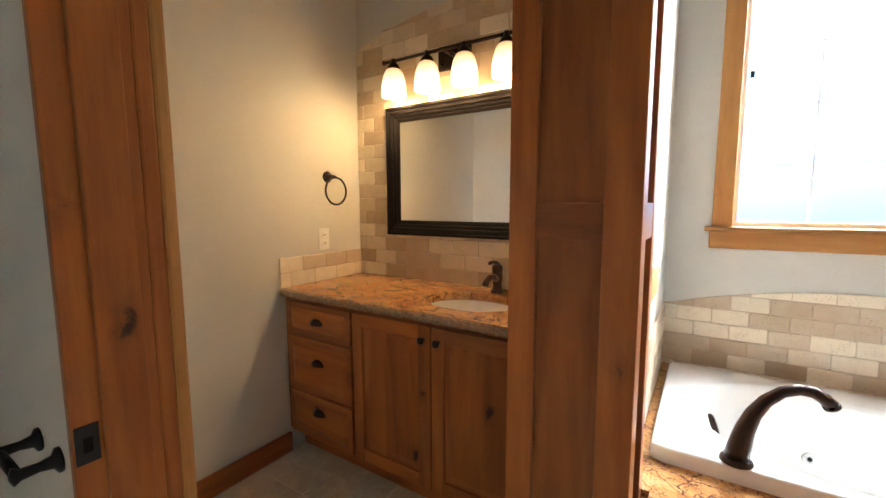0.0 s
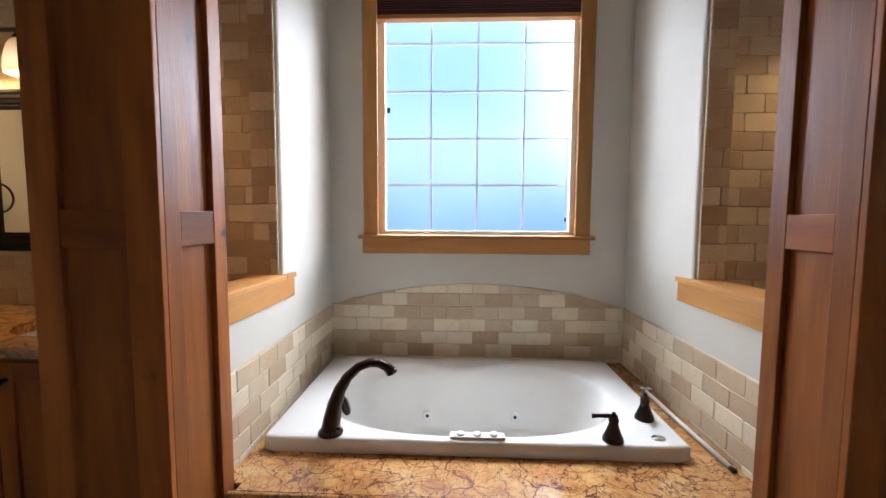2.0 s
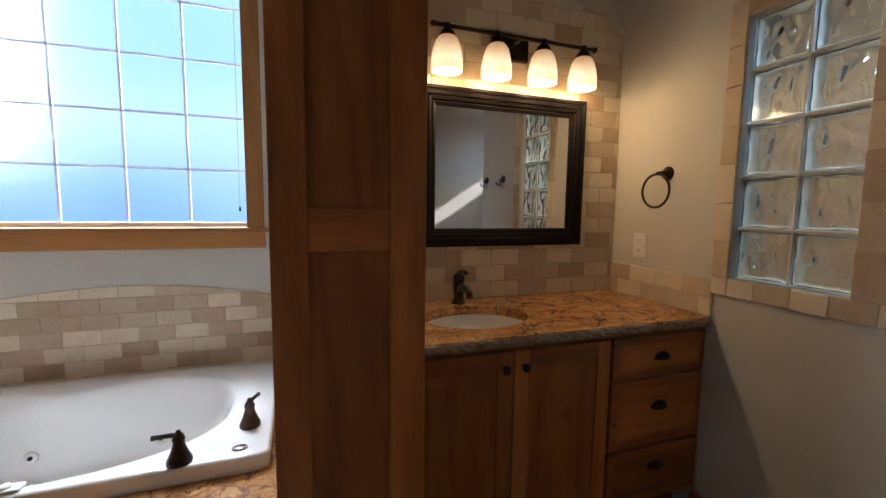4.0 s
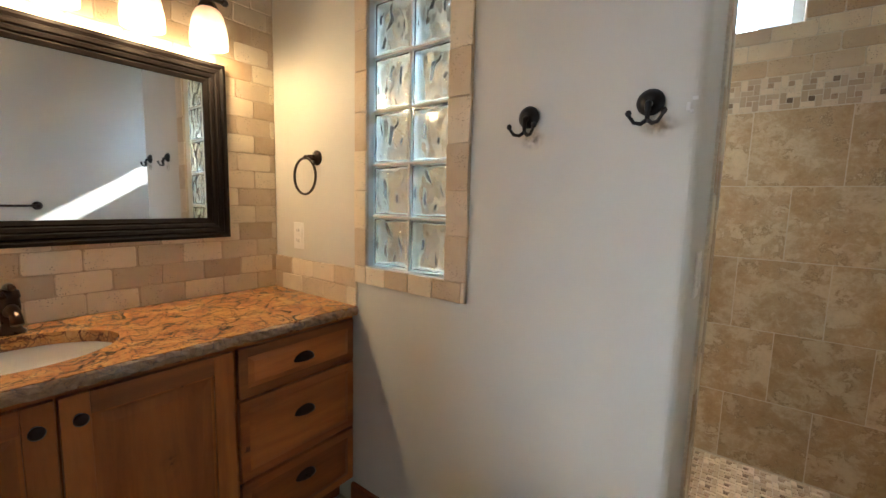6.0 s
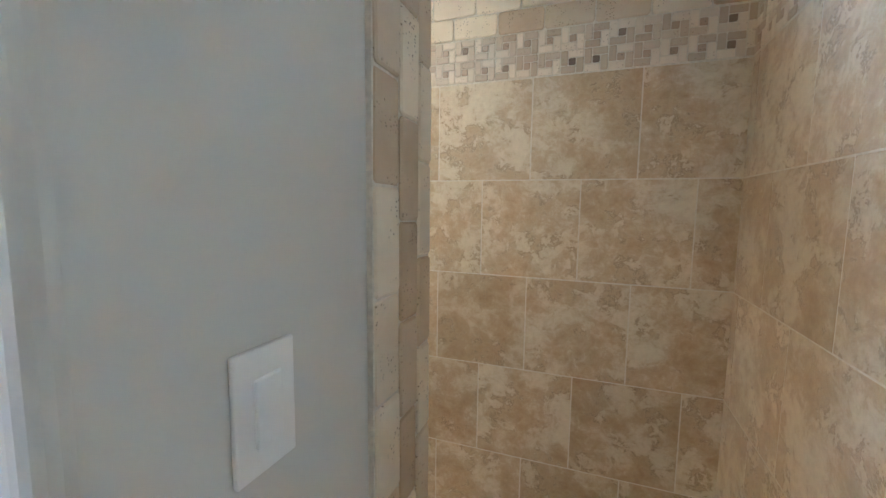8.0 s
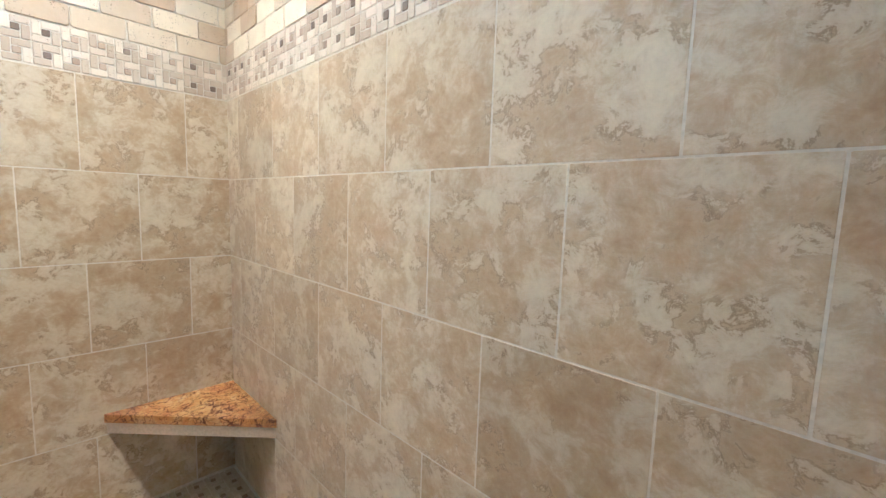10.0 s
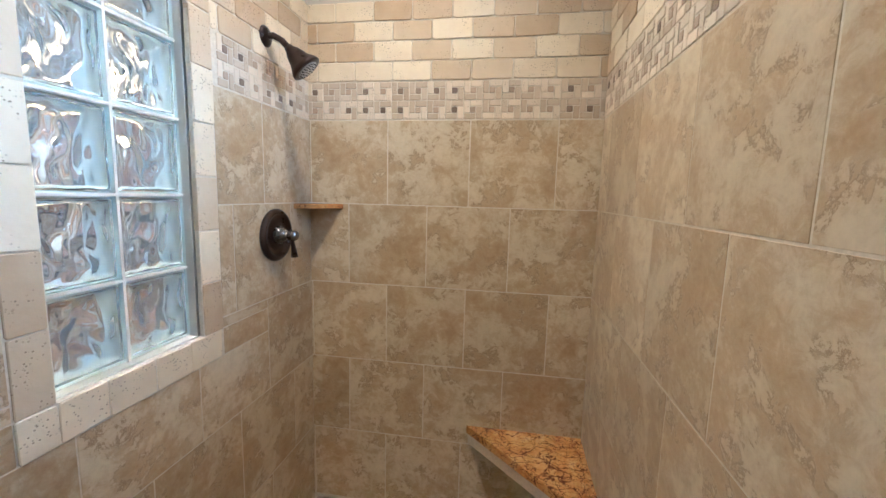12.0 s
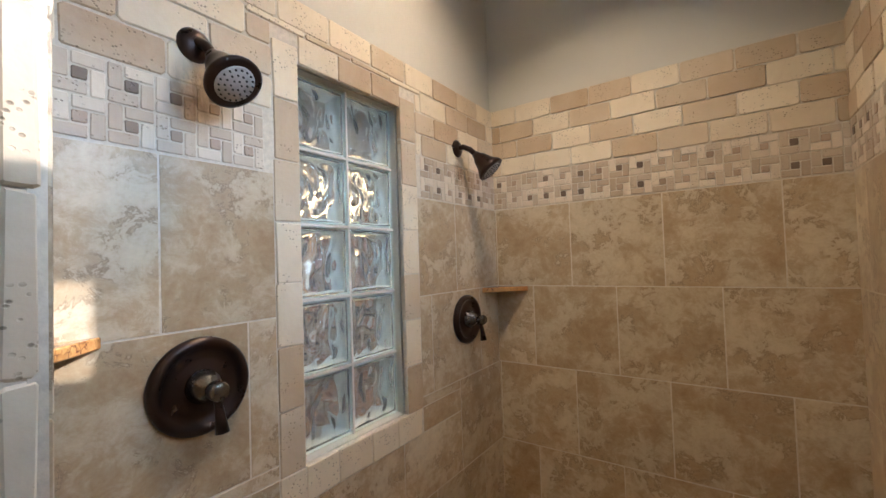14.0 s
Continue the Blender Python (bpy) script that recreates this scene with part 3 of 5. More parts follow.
make_tub()
z = 0.497
spout = thing("tub_spout", (0.125, 1.515, z), "arched oil-rubbed bronze tub spout standing on the rim", "faucet")
part("base_flange", lathe([(0.004, 0), (0.046, 0), (0.045, 0.008), (0.036, 0.016), (0.004, 0.018)], Matrix.Translation((0.125, 1.515, z)), 24), BRONZE, spout, smooth=True)
sp = [(0.0, 0.01), (0.006, 0.055), (0.016, 0.108), (0.034, 0.162), (0.062, 0.208), (0.1, 0.242), (0.138, 0.255), (0.172, 0.252), (0.2, 0.236), (0.216, 0.218)]
spbm = tube([(0.125 + x, 1.515 + 0.25 * x, z + h) for x, h in sp], [0.036, 0.032, 0.027, 0.0225, 0.019, 0.017, 0.0165, 0.017, 0.018, 0.0205], 18)
part("spout", spbm, BRONZE, spout, smooth=True)
part("aerator", tube([(0.3415, 1.569, z + 0.218), (0.345, 1.57, z + 0.211)], [0.0225, 0.0215], 18), BRONZE, spout, smooth=True)


def tub_handle(x, y, yaw):
    h = thing("lever_tap", (x, y, z), "oil-rubbed bronze lever handle standing on the tub rim", "tap", "lever handles on the tub rim")
    m = Matrix.Translation((x, y, z))
    part("base", lathe([(0.004, 0), (0.037, 0), (0.036, 0.01), (0.027, 0.03), (0.018, 0.055), (0.016, 0.068), (0.019, 0.075), (0.013, 0.09), (0.004, 0.092)], m, 24), BRONZE, h, smooth=True)
    d = Vector((math.cos(radians(yaw)), math.sin(radians(yaw)), 0))
    c = Vector((x, y, z + 0.086))
    part("lever", tube([c - 0.012 * d, c + 0.02 * d + Vector((0, 0, 0.003)), c + 0.05 * d + Vector((0, 0, 0.001)), c + 0.075 * d - Vector((0, 0, 0.002))], [0.009, 0.008, 0.0065, 0.009], 12), BRONZE, h, smooth=True)
    part("finial", lathe([(0.002, 0), (0.010, 0.002), (0.006, 0.014), (0.002, 0.016)], m @ Matrix.Translation((0, 0, 0.09)), 12), BRONZE, h, smooth=True)


tub_handle(1.152, 1.515, 172)
tub_handle(1.338, 1.685, 72)
pipe = thing("loose_pipe", (1.5, 1.7, 0.442), "thin white plastic pipe lying on the granite deck", "pipe")
part("pipe_run", tube([(1.512, 2.06, 0.452), (1.514, 1.75, 0.452), (1.52, 1.44, 0.452)], 0.0085, 12), VINYL, pipe, smooth=True)
part("pipe_tip", tube([(1.52, 1.442, 0.452), (1.5205, 1.42, 0.452)], 0.0092, 12), IRON, pipe, smooth=True)
clip = thing("pipe_bracket", (1.44, 2.04, 0.442), "small white metal bracket at the end of a pipe", "bracket")
part("bracket_plate", box(1.49, 1.54, 2.05, 2.075, 0.4615, 0.4655, 0.001), VINYL, clip)
part("bracket_hook", tube([(1.46, 2.09, 0.446), (1.475, 2.095, 0.462), (1.50, 2.085, 0.468), (1.515, 2.06, 0.467)], 0.0035, 8), CHROME, clip, smooth=True)

# ---- window above the tub ----
win = thing("window_1", (0.69, YB, WZ0), "frosted grid window in a pine casing with an apron", "window", kind="structure")
part("casing_side", box(0.03, 0.115, YB - 0.02, YB - 0.001, 1.19, 2.66, 0.004), TRIM_Z, win)
part("casing_side", box(1.262, 1.347, YB - 0.02, YB - 0.001, 1.19, 2.66, 0.004), TRIM_Z, win)
part("casing_head", box(0.01, 1.375, YB - 0.024, YB - 0.001, 2.66, 2.76, 0.004), TRIM_X, win)
part("window_sill", box(0.0, 1.372, YB - 0.045, YB + 0.10, 1.168, 1.190, 0.004), TRIM_X, win)
part("apron", box(0.022, 1.35, YB - 0.02, YB - 0.001, 1.082, 1.168, 0.004), TRIM_X, win)
part("jamb_lining", box(WX0, WX0 + 0.02, YB, YB + 0.10, 1.190, WZ1), TRIM_Z, win)
part("jamb_lining", box(WX1 - 0.02, WX1, YB, YB + 0.10, 1.190, WZ1), TRIM_Z, win)
GX0, GX1, GB, GT = 0.138, 1.256, 1.212, 2.61
gy = YB + 0.125
part("window_frame", boxes((WX0, GX0, gy - 0.025, gy + 0.03, WZ0, WZ1), (GX1, WX1, gy - 0.025, gy + 0.03, WZ0, WZ1), (GX0, GX1, gy - 0.025, gy + 0.03, WZ0, GB), (GX0, GX1, gy - 0.025, gy + 0.03, GT, WZ1)), VINYL, win)
pw, ph = (GX1 - GX0) / 4, (GT - GB) / 5
for i in range(4):
    for j in range(5):
        zt = min(GT, GB + ph * (j + 1))
        pane = part("pane", box(GX0 + pw * i, GX0 + pw * (i + 1), gy - 0.003, gy + 0.003, GB + ph * j, zt), FROST, win)
        pane.visible_shadow = False
for i in range(1, 4):
    part("muntin", box(GX0 + pw * i - 0.006, GX0 + pw * i + 0.006, gy - 0.011, gy - 0.0035, GB, GT), MUNTIN, win)
for j in range(1, 5):
    part("muntin", box(GX0, GX1, gy - 0.010, gy - 0.004, GB + ph * j - 0.006, GB + ph * j + 0.006), MUNTIN, win)
part("latch", box(GX0 + 0.012, GX0 + 0.03, gy - 0.02, gy - 0.008, 1.925, 1.955, 0.002), IRON, win, "small dark sash latch")

blind = thing("window_blind", (0.69, YB + 0.05, 2.47), "raised dark cherry wooden blind bunched in the window", "blind")
part("bottom_rail", box(0.10, 1.278, YB + 0.03, YB + 0.085, 2.438, 2.462, 0.003), TRIM_X, blind, "lighter wooden bottom rail")
for i in range(10):
    part("slat", box(0.10, 1.278, YB + 0.032 + 0.003 * (i % 2), YB + 0.082 + 0.003 * (i % 2), 2.464 + 0.0135 * i, 2.473 + 0.0135 * i, 0.001), BLIND, blind)
part("cord", tube([(1.225, YB + 0.06, 2.48), (1.223, YB + 0.06, 1.30)], 0.0015, 6), VINYL, blind)
part("cord_tassel", lathe([(0.002, 0), (0.007, 0.0), (0.004, 0.024), (0.001, 0.026)], Matrix.Translation((1.223, YB + 0.06, 1.275)), 10), IRON, blind, smooth=True)
part("cord", tube([(0.165, YB + 0.06, 2.48), (0.165, YB + 0.06, 2.1)], 0.0012, 6), VINYL, blind)

k = Nodes("hazy_sky_backdrop")
v = k.coords(world=True)
sep = k.n("SeparateXYZ", Vector=v)
tone = k.ramp(k.n("Math", op="ADD", i0=k.n("MapRange", Value=sep.outputs["Z"], i1=-2.0, i2=7.0).outputs[0], i1=k.n("Math", op="MULTIPLY", i0=k.noise(v, 0.35, 2), i1=0.35).outputs[0]).outputs[0],
              (0.2, (0.10, 0.24, 0.62)), (0.55, (0.22, 0.42, 0.85)), (0.8, (0.5, 0.72, 1.0)), (1.0, (0.33, 0.6, 1.0)))
em = k.n("Emission", Color=tone, Strength=SKY_GLOW)
k.t.links.new(em.outputs[0], k.t.nodes["Material Output"].inputs[0])
structure("backdrop", box(-14, 16, 14.0, 14.1, -3, 9.0), k.m, "hazy blue sky beyond the frosted window")

# ---- pass-through sills ----
for name, x0, x1, y0, inside in (("west", XL - T, XL, 1.30, 1), ("east", XR, XR + T, 1.272, -1)):
    s = thing("pass_through_sill", ((x0 + x1) / 2, 1.6, 1.02), "pine sill with an apron in the alcove's pass-through", "sill", "sills of the pass-throughs", "structure")
    a, b = (x0 - 0.005, x1 + 0.022) if inside > 0 else (x0 - 0.022, x1 + 0.005)
    part("sill_board", box(a, b, y0, 1.798, 1.021, 1.043, 0.003), TRIM_Y, s)
    a, b = (x1 + 0.001, x1 + 0.022) if inside > 0 else (x0 - 0.022, x0 - 0.001)
    part("sill_horn", box(a, b, 1.798, 1.90, 1.021, 1.043, 0.003), TRIM_Y, s)
    a, b = (x1 + 0.001, x1 + 0.018) if inside > 0 else (x0 - 0.018, x0 - 0.001)
    part("apron", box(a, b, y0, 1.885, 0.938, 1.021, 0.003), TRIM_Y, s)


# ---- vanities ----
def pull(parent, x, y, zc):
    """Half-round cup pull."""
    bm = bmesh.new()
    n, mrows = 14, 6
    grid = []
    for i in range(mrows + 1):
        ph_ = math.pi / 2 * i / mrows
        grid.append([bm.verts.new((x + 0.043 * math.cos(math.pi * j / n), y - 0.026 * math.sin(ph_) * math.sin(math.pi * j / n), zc - 0.012 + 0.030 * math.cos(ph_) * math.sin(math.pi * j / n))) for j in range(n + 1)])
    for a, b in zip(grid, grid[1:]):
        for j in range(n):
            bm.faces.new((a[j], a[j + 1], b[j + 1], b[j]))
    bmesh.ops.solidify(bm, geom=list(bm.faces), thickness=0.002)
    p = part("cup_pull", bm, BRONZE, parent, "dark bronze cup pull", True)
    part("pull_flange", box(x - 0.05, x + 0.05, y - 0.003, y + 0.001, zc - 0.016, zc - 0.008, 0.001), BRONZE, p)


def slab_front(name, x0, x1, y, z0, z1, parent):
    """Door or drawer front, with a recessed raised panel."""
    f = part(name, boxes((x0, x0 + 0.058, y - 0.02, y, z0, z1), (x1 - 0.058, x1, y - 0.02, y, z0, z1), bevel=0.0025), WOOD_Z, parent)
    part("rail", box(x0 + 0.058, x1 - 0.058, y - 0.02, y, z1 - 0.058, z1, 0.002), WOOD_X, f)
    part("rail", box(x0 + 0.058, x1 - 0.058, y - 0.02, y, z0, z0 + 0.058, 0.002), WOOD_X, f)
    bm = box(x0 + 0.058, x1 - 0.058, y - 0.010, y - 0.001, z0 + 0.058, z1 - 0.058)
    part("panel", bm, WOOD_Z, f)
    bm = bmesh.new()
    a0, a1, c0, c1, q = x0 + 0.066, x1 - 0.066, z0 + 0.066, z1 - 0.066, 0.03
    a = [bm.verts.new((px, y - 0.0102, pz)) for px, pz in ((a0, c0), (a1, c0), (a1, c1), (a0, c1))]
    b = [bm.verts.new((px, y - 0.0165, pz)) for px, pz in ((a0 + q, c0 + q), (a1 - q, c0 + q), (a1 - q, c1 - q), (a0 + q, c1 - q))]
    bm.faces.new(b)
    for i in range(4):
        bm.faces.new((a[i], a[(i + 1) % 4], b[(i + 1) % 4], b[i]))
    part("raised_field", bm, WOOD_Z, f)
    return f


def drawer(x0, x1, y, z0, z1, parent, lift):
    bm = box(x0, x1, y - 0.02, y, z0, z1, 0.003)
    f = part("drawer", bm, WOOD_X, parent)
    bm = bmesh.new()
    i, o = 0.048, 0.03
    a = [bm.verts.new((px, y - 0.0205, pz)) for px, pz in ((x0 + o, z0 + o), (x1 - o, z0 + o), (x1 - o, z1 - o), (x0 + o, z1 - o))]
    b = [bm.verts.new((px, y - 0.0265, pz)) for px, pz in ((x0 + i, z0 + i), (x1 - i, z0 + i), (x1 - i, z1 - i), (x0 + i, z1 - i))]
    bm.faces.new(b)
    for q in range(4):
        bm.faces.new((a[q], a[(q + 1) % 4], b[(q + 1) % 4], b[q]))
    part("raised_field", bm, WOOD_X, f)
    pull(f, (x0 + x1) / 2, y - 0.022, (z0 + z1) / 2 + lift)


def knob(parent, x, y, zc):
    part("knob", lathe([(0.004, 0), (0.009, 0.0), (0.006, 0.012), (0.015, 0.018), (0.016, 0.024), (0.010, 0.03), (0.003, 0.031)], facing((x, y, zc), (0, -1, 0)), 18), BRONZE, parent, "round dark bronze knob", True)


def vanity(x0, x1, drawers, doors, knob_at):
    c = thing("vanity_cabinet", ((x0 + x1) / 2, 1.58, 0), "knotty alder vanity cabinet with two doors and three drawers", "cabinet", "vanity cabinets")
    part("body", boxes((x0, x0 + 0.018, 1.322, YN - 0.004, 0.13, 0.838), (x1 - 0.018, x1, 1.322, YN - 0.004, 0.13, 0.838), (x0 + 0.018, x1 - 0.018, 1.322, YN - 0.004, 0.13, 0.148)), WOOD_Z, c)
    part("face_frame", box(x0, x1, 1.303, 1.322, 0.13, 0.838), WOOD_X, c)
    part("toe_kick", box(x0, x1, 1.39, 1.41, 0.0, 0.13), WOOD_X, c)
    for z0, z1, lift in ((0.662, 0.826, 0.0), (0.375, 0.650, 0.03), (0.139, 0.362, 0.04)):
        drawer(*drawers, 1.302, z0, z1, c, lift)
    for (a, b), kx in zip(doors, knob_at):
        d = slab_front("door", a, b, 1.302, 0.139, 0.826, c)
        knob(d, kx, 1.282, 0.77)


vanity(XW + 0.004, -0.30, (-1.752, -1.318), ((-1.306, -0.882), (-0.876, -0.452)), (-0.915, -0.843))
vanity(1.70, XH - 0.004, (2.632, 3.098), ((1.815, 2.207), (2.213, 2.618)), (2.172, 2.248))


def countertop(x0, x1, sx, sy):
    bm = bmesh.new()
    zt, zb = 0.88, 0.842
    n = 48
    xs, ys = (x0, x1), (1.277, YN - 0.002)
    outer = []
    for i in range(24):
        outer.append((xs[0] + (xs[1] - xs[0]) * i / 24, ys[0] + 0.003 * math.sin(i * 1.9) + 0.002 * math.sin(i * 4.3)))
    outer += [(xs[1], ys[0]), (xs[1], ys[1]), (xs[0], ys[1])]
    hole = [(sx + 0.215 * math.cos(2 * math.pi * i / n), sy + 0.168 * math.sin(2 * math.pi * i / n)) for i in range(n)]
    lo = [bm.verts.new((x, y, zt)) for x, y in outer]
    li = [bm.verts.new((x, y, zt)) for x, y in hole]
    es = [bm.edges.new((l[i], l[(i + 1) % len(l)])) for l in (lo, li) for i in range(len(l))]
    bmesh.ops.triangle_fill(bm, edges=es, use_beauty=True, normal=(0, 0, 1))
    r = bmesh.ops.extrude_face_region(bm, geom=list(bm.faces))
    for v in r["geom"]:
        if isinstance(v, bmesh.types.BMVert):
            v.co.z = zb
    c = thing("countertop", ((x0 + x1) / 2, 1.57, zb), "polished orange granite countertop with a chiselled front edge", "countertop", "granite vanity tops")
    part("slab", bm, GRANITE, c)
    lip = bmesh.new()
    cols = []
    rr = random.Random(7)
    m = int((x1 - x0) / 0.02)
    for i in range(m + 1):
        x = x0 + (x1 - x0) * i / m
        cols.append([lip.verts.new((x, 1.2765 - d + rr.uniform(-0.0035, 0.0035), q)) for d, q in ((-0.001, 0.8795), (0.004, 0.873), (0.006, 0.861), (0.004, 0.848), (-0.001, 0.8425))])
    for a, b in zip(cols, cols[1:]):
        for q in range(4):
            lip.faces.new((a[q], b[q], b[q + 1], a[q + 1]))
    part("chiselled_edge", lip, GRANITE_RAW, c, "rough chiselled granite edge")
    s = thing("sink", (sx, sy, 0.73), "white oval undermount porcelain sink", "sink", "vanity sinks")
    prof = [(1.04, 0.0), (1.0, -0.004), (0.97, -0.04), (0.9, -0.085), (0.72, -0.12), (0.4, -0.138), (0.1, -0.142)]
    sb = bmesh.new()
    rs = [[sb.verts.new((sx + 0.218 * k_ * math.cos(2 * math.pi * i / n), sy + 0.171 * k_ * math.sin(2 * math.pi * i / n), 0.8415 + h)) for i in range(n)] for k_, h in prof]
    for a, b in zip(rs, rs[1:]):
        for i in range(n):
            sb.faces.new((a[i], a[(i + 1) % n], b[(i + 1) % n], b[i]))
    sb.faces.new(rs[-1])
    part("bowl", sb, PORCELAIN, s, smooth=True)
    part("sink_drain", lathe([(0.002, 0), (0.024, 0), (0.022, 0.004), (0.002, 0.004)], Matrix.Translation((sx, sy, 0.699)), 20), BRONZE, s, smooth=True)
    f = thing("faucet", (sx + 0.015, 1.79, 0.88), "oil-rubbed bronze single-lever faucet behind the sink", "faucet", "vanity faucets")
    m0 = Matrix.Translation((sx + 0.015, 1.785, 0.88))
    part("faucet_body", lathe([(0.004, 0), (0.034, 0), (0.033, 0.006), (0.026, 0.012), (0.021, 0.03), (0.024, 0.055), (0.026, 0.08), (0.024, 0.105), (0.027, 0.11), (0.024, 0.128), (0.012, 0.138), (0.003, 0.139)], m0, 24), BRONZE, f, smooth=True)
    y = 1.785
    part("spout", tube([(sx + 0.015, y - 0.01, 0.945), (sx + 0.015, y - 0.05, 0.962), (sx + 0.015, y - 0.09, 0.962), (sx + 0.015, y - 0.12, 0.948), (sx + 0.015, y - 0.13, 0.932)], [0.018, 0.0155, 0.014, 0.014, 0.015], 14), BRONZE, f, smooth=True)
    part("lever", tube([(sx + 0.015, y, 1.018), (sx + 0.015, y - 0.03, 1.03), (sx + 0.015, y - 0.065, 1.034), (sx + 0.015, y - 0.085, 1.03)], [0.013, 0.009, 0.007, 0.009], 12), BRONZE, f, smooth=True)


countertop(XW + 0.002, -0.292, -0.845, 1.555)
countertop(1.69, XH - 0.002, 2.185, 1.555)


def wall_mirror(x0, x1, z0, z1):
    m = thing("wall_mirror", ((x0 + x1) / 2, YN - 0.03, z0), "rectangular mirror in a fluted black wooden frame", "mirror", "mirrors above the vanities")
    yb = YN - 0.0125
    prof = [(0.0, 0.0), (0.0, 0.030), (0.012, 0.034), (0.022, 0.027), (0.026, 0.032), (0.038, 0.030), (0.043, 0.023), (0.047, 0.027), (0.058, 0.024), (0.063, 0.017), (0.068, 0.020), (0.082, 0.014), (0.084, 0.004)]
    bm = bmesh.new()
    rings = []
    for d, o in prof:
        rings.append([bm.verts.new((x, yb - o, q)) for x, q in ((x0 + d, z0 + d), (x1 - d, z0 + d), (x1 - d, z1 - d), (x0 + d, z1 - d))])
    for a, b in zip(rings, rings[1:]):
        for i in range(4):
            bm.faces.new((a[i], a[(i + 1) % 4], b[(i + 1) % 4], b[i]))
    part("mirror_frame", bm, FRAME_BLACK, m)
    part("mirror_glass", box(x0 + 0.078, x1 - 0.078, yb - 0.0085, yb - 0.001, z0 + 0.078, z1 - 0.078), MIRROR, m, "clear silvered mirror glass")


wall_mirror(-1.552, -0.69, 1.132, 1.840)
wall_mirror(2.018, 2.880, 1.132, 1.840)


def vanity_light(xc, xs):
    v = thing("vanity_light", (xc, YN, 2.05), "oil-rubbed bronze bar light with four lit alabaster glass shades", "wall lamp", "vanity bar lights")
    part("backplate", box(xc - 0.095, xc + 0.095, YN - 0.032, YN - 0.011, 1.985, 2.105, 0.006), BRONZE, v)
    yb = 1.755
    part("stem", tube([(xc, YN - 0.03, 2.05), (xc, yb, 2.05)], 0.012, 14), BRONZE, v, smooth=True)
    part("bar", tube([(xs[0] - 0.055, yb, 2.055), (xs[-1] + 0.055, yb, 2.055)], 0.0085, 12), BRONZE, v, smooth=True)
    for e, sgn in ((xs[0] - 0.055, -1), (xs[-1] + 0.055, 1)):
        part("finial", lathe([(0.003, 0), (0.012, 0.002), (0.013, 0.012), (0.006, 0.02), (0.003, 0.021)], facing((e, yb, 2.055), (sgn, 0, 0)), 14), BRONZE, v, smooth=True)
    for x in xs:
        m = Matrix.Translation((x, yb, 0))
        h = part("socket_cup", lathe([(0.004, 2.066), (0.013, 2.064), (0.015, 2.045), (0.026, 2.035), (0.034, 2.018), (0.034, 2.004), (0.004, 2.003)], m, 20), BRONZE, v, smooth=True)
        bm = bmesh.new()
        prof = [(0.033, 2.012), (0.042, 2.003), (0.051, 1.986), (0.059, 1.957), (0.0645, 1.922), (0.0665, 1.89), (0.065, 1.872), (0.0615, 1.872), (0.062, 1.89), (0.056, 1.955), (0.041, 1.995)]
        n = 28
        rings = [[bm.verts.new(m @ Vector((r * math.cos(2 * math.pi * i / n), r * math.sin(2 * math.pi * i / n), q))) for i in range(n)] for r, q in prof]
        for a, b in zip(rings, rings[1:]):
            for i in range(n):
                bm.faces.new((a[i], a[(i + 1) % n], b[(i + 1) % n], b[i]))
        s = part("shade", bm, SHADE, h, "glowing cream alabaster glass shade", True)
        part("bulb_glass", lathe([(0.003, 1.99), (0.013, 1.985), (0.014, 1.95), (0.024, 1.925), (0.027, 1.905), (0.02, 1.885), (0.004, 1.879)], m, 16), BULB_GLASS, h, "bright frosted bulb", True)
        lamp = bpy.data.lights.new("bulb", "POINT")
        lamp.energy, lamp.color, lamp.shadow_soft_size = BULB, (1.0, 0.65, 0.29), 0.035
        new("bulb", lamp).location = (x, yb, 1.86)


BULB = 2.0
vanity_light(-1.11, (-1.43, -1.215, -1.0, -0.785))
vanity_light(2.455, (2.117, 2.345, 2.575, 2.79))


def towel_ring(at, nx):
    t = thing("towel_ring", at, "dark bronze towel ring on the painted wall", "towel ring", "towel rings")
    x, y, q = at
    part("rosette", lathe([(0.004, 0), (0.032, 0), (0.032, 0.005), (0.024, 0.011), (0.012, 0.016), (0.010, 0.045), (0.004, 0.046)], facing((x, y, q), (nx, 0, 0)), 24), BRONZE, t, smooth=True)
    part("ring_bracket", tube([(x + nx * 0.038, y - 0.005, q - 0.004), (x + nx * 0.05, y + 0.012, q), (x + nx * 0.05, y + 0.02, q - 0.004)], [0.009, 0.010, 0.008], 12), BRONZE, t, smooth=True)
    c = Vector((x + nx * 0.05, y + 0.018, q - 0.079))
    part("ring", tube(arc(c, 0.075, 0, 352.5, 47, (0, 1, 0), (0, 0, 1)), 0.0055, 10, True), BRONZE, t, smooth=True)


towel_ring((XW, 1.608, 1.458), 1)
towel_ring((XH, 1.535, 1.478), -1)


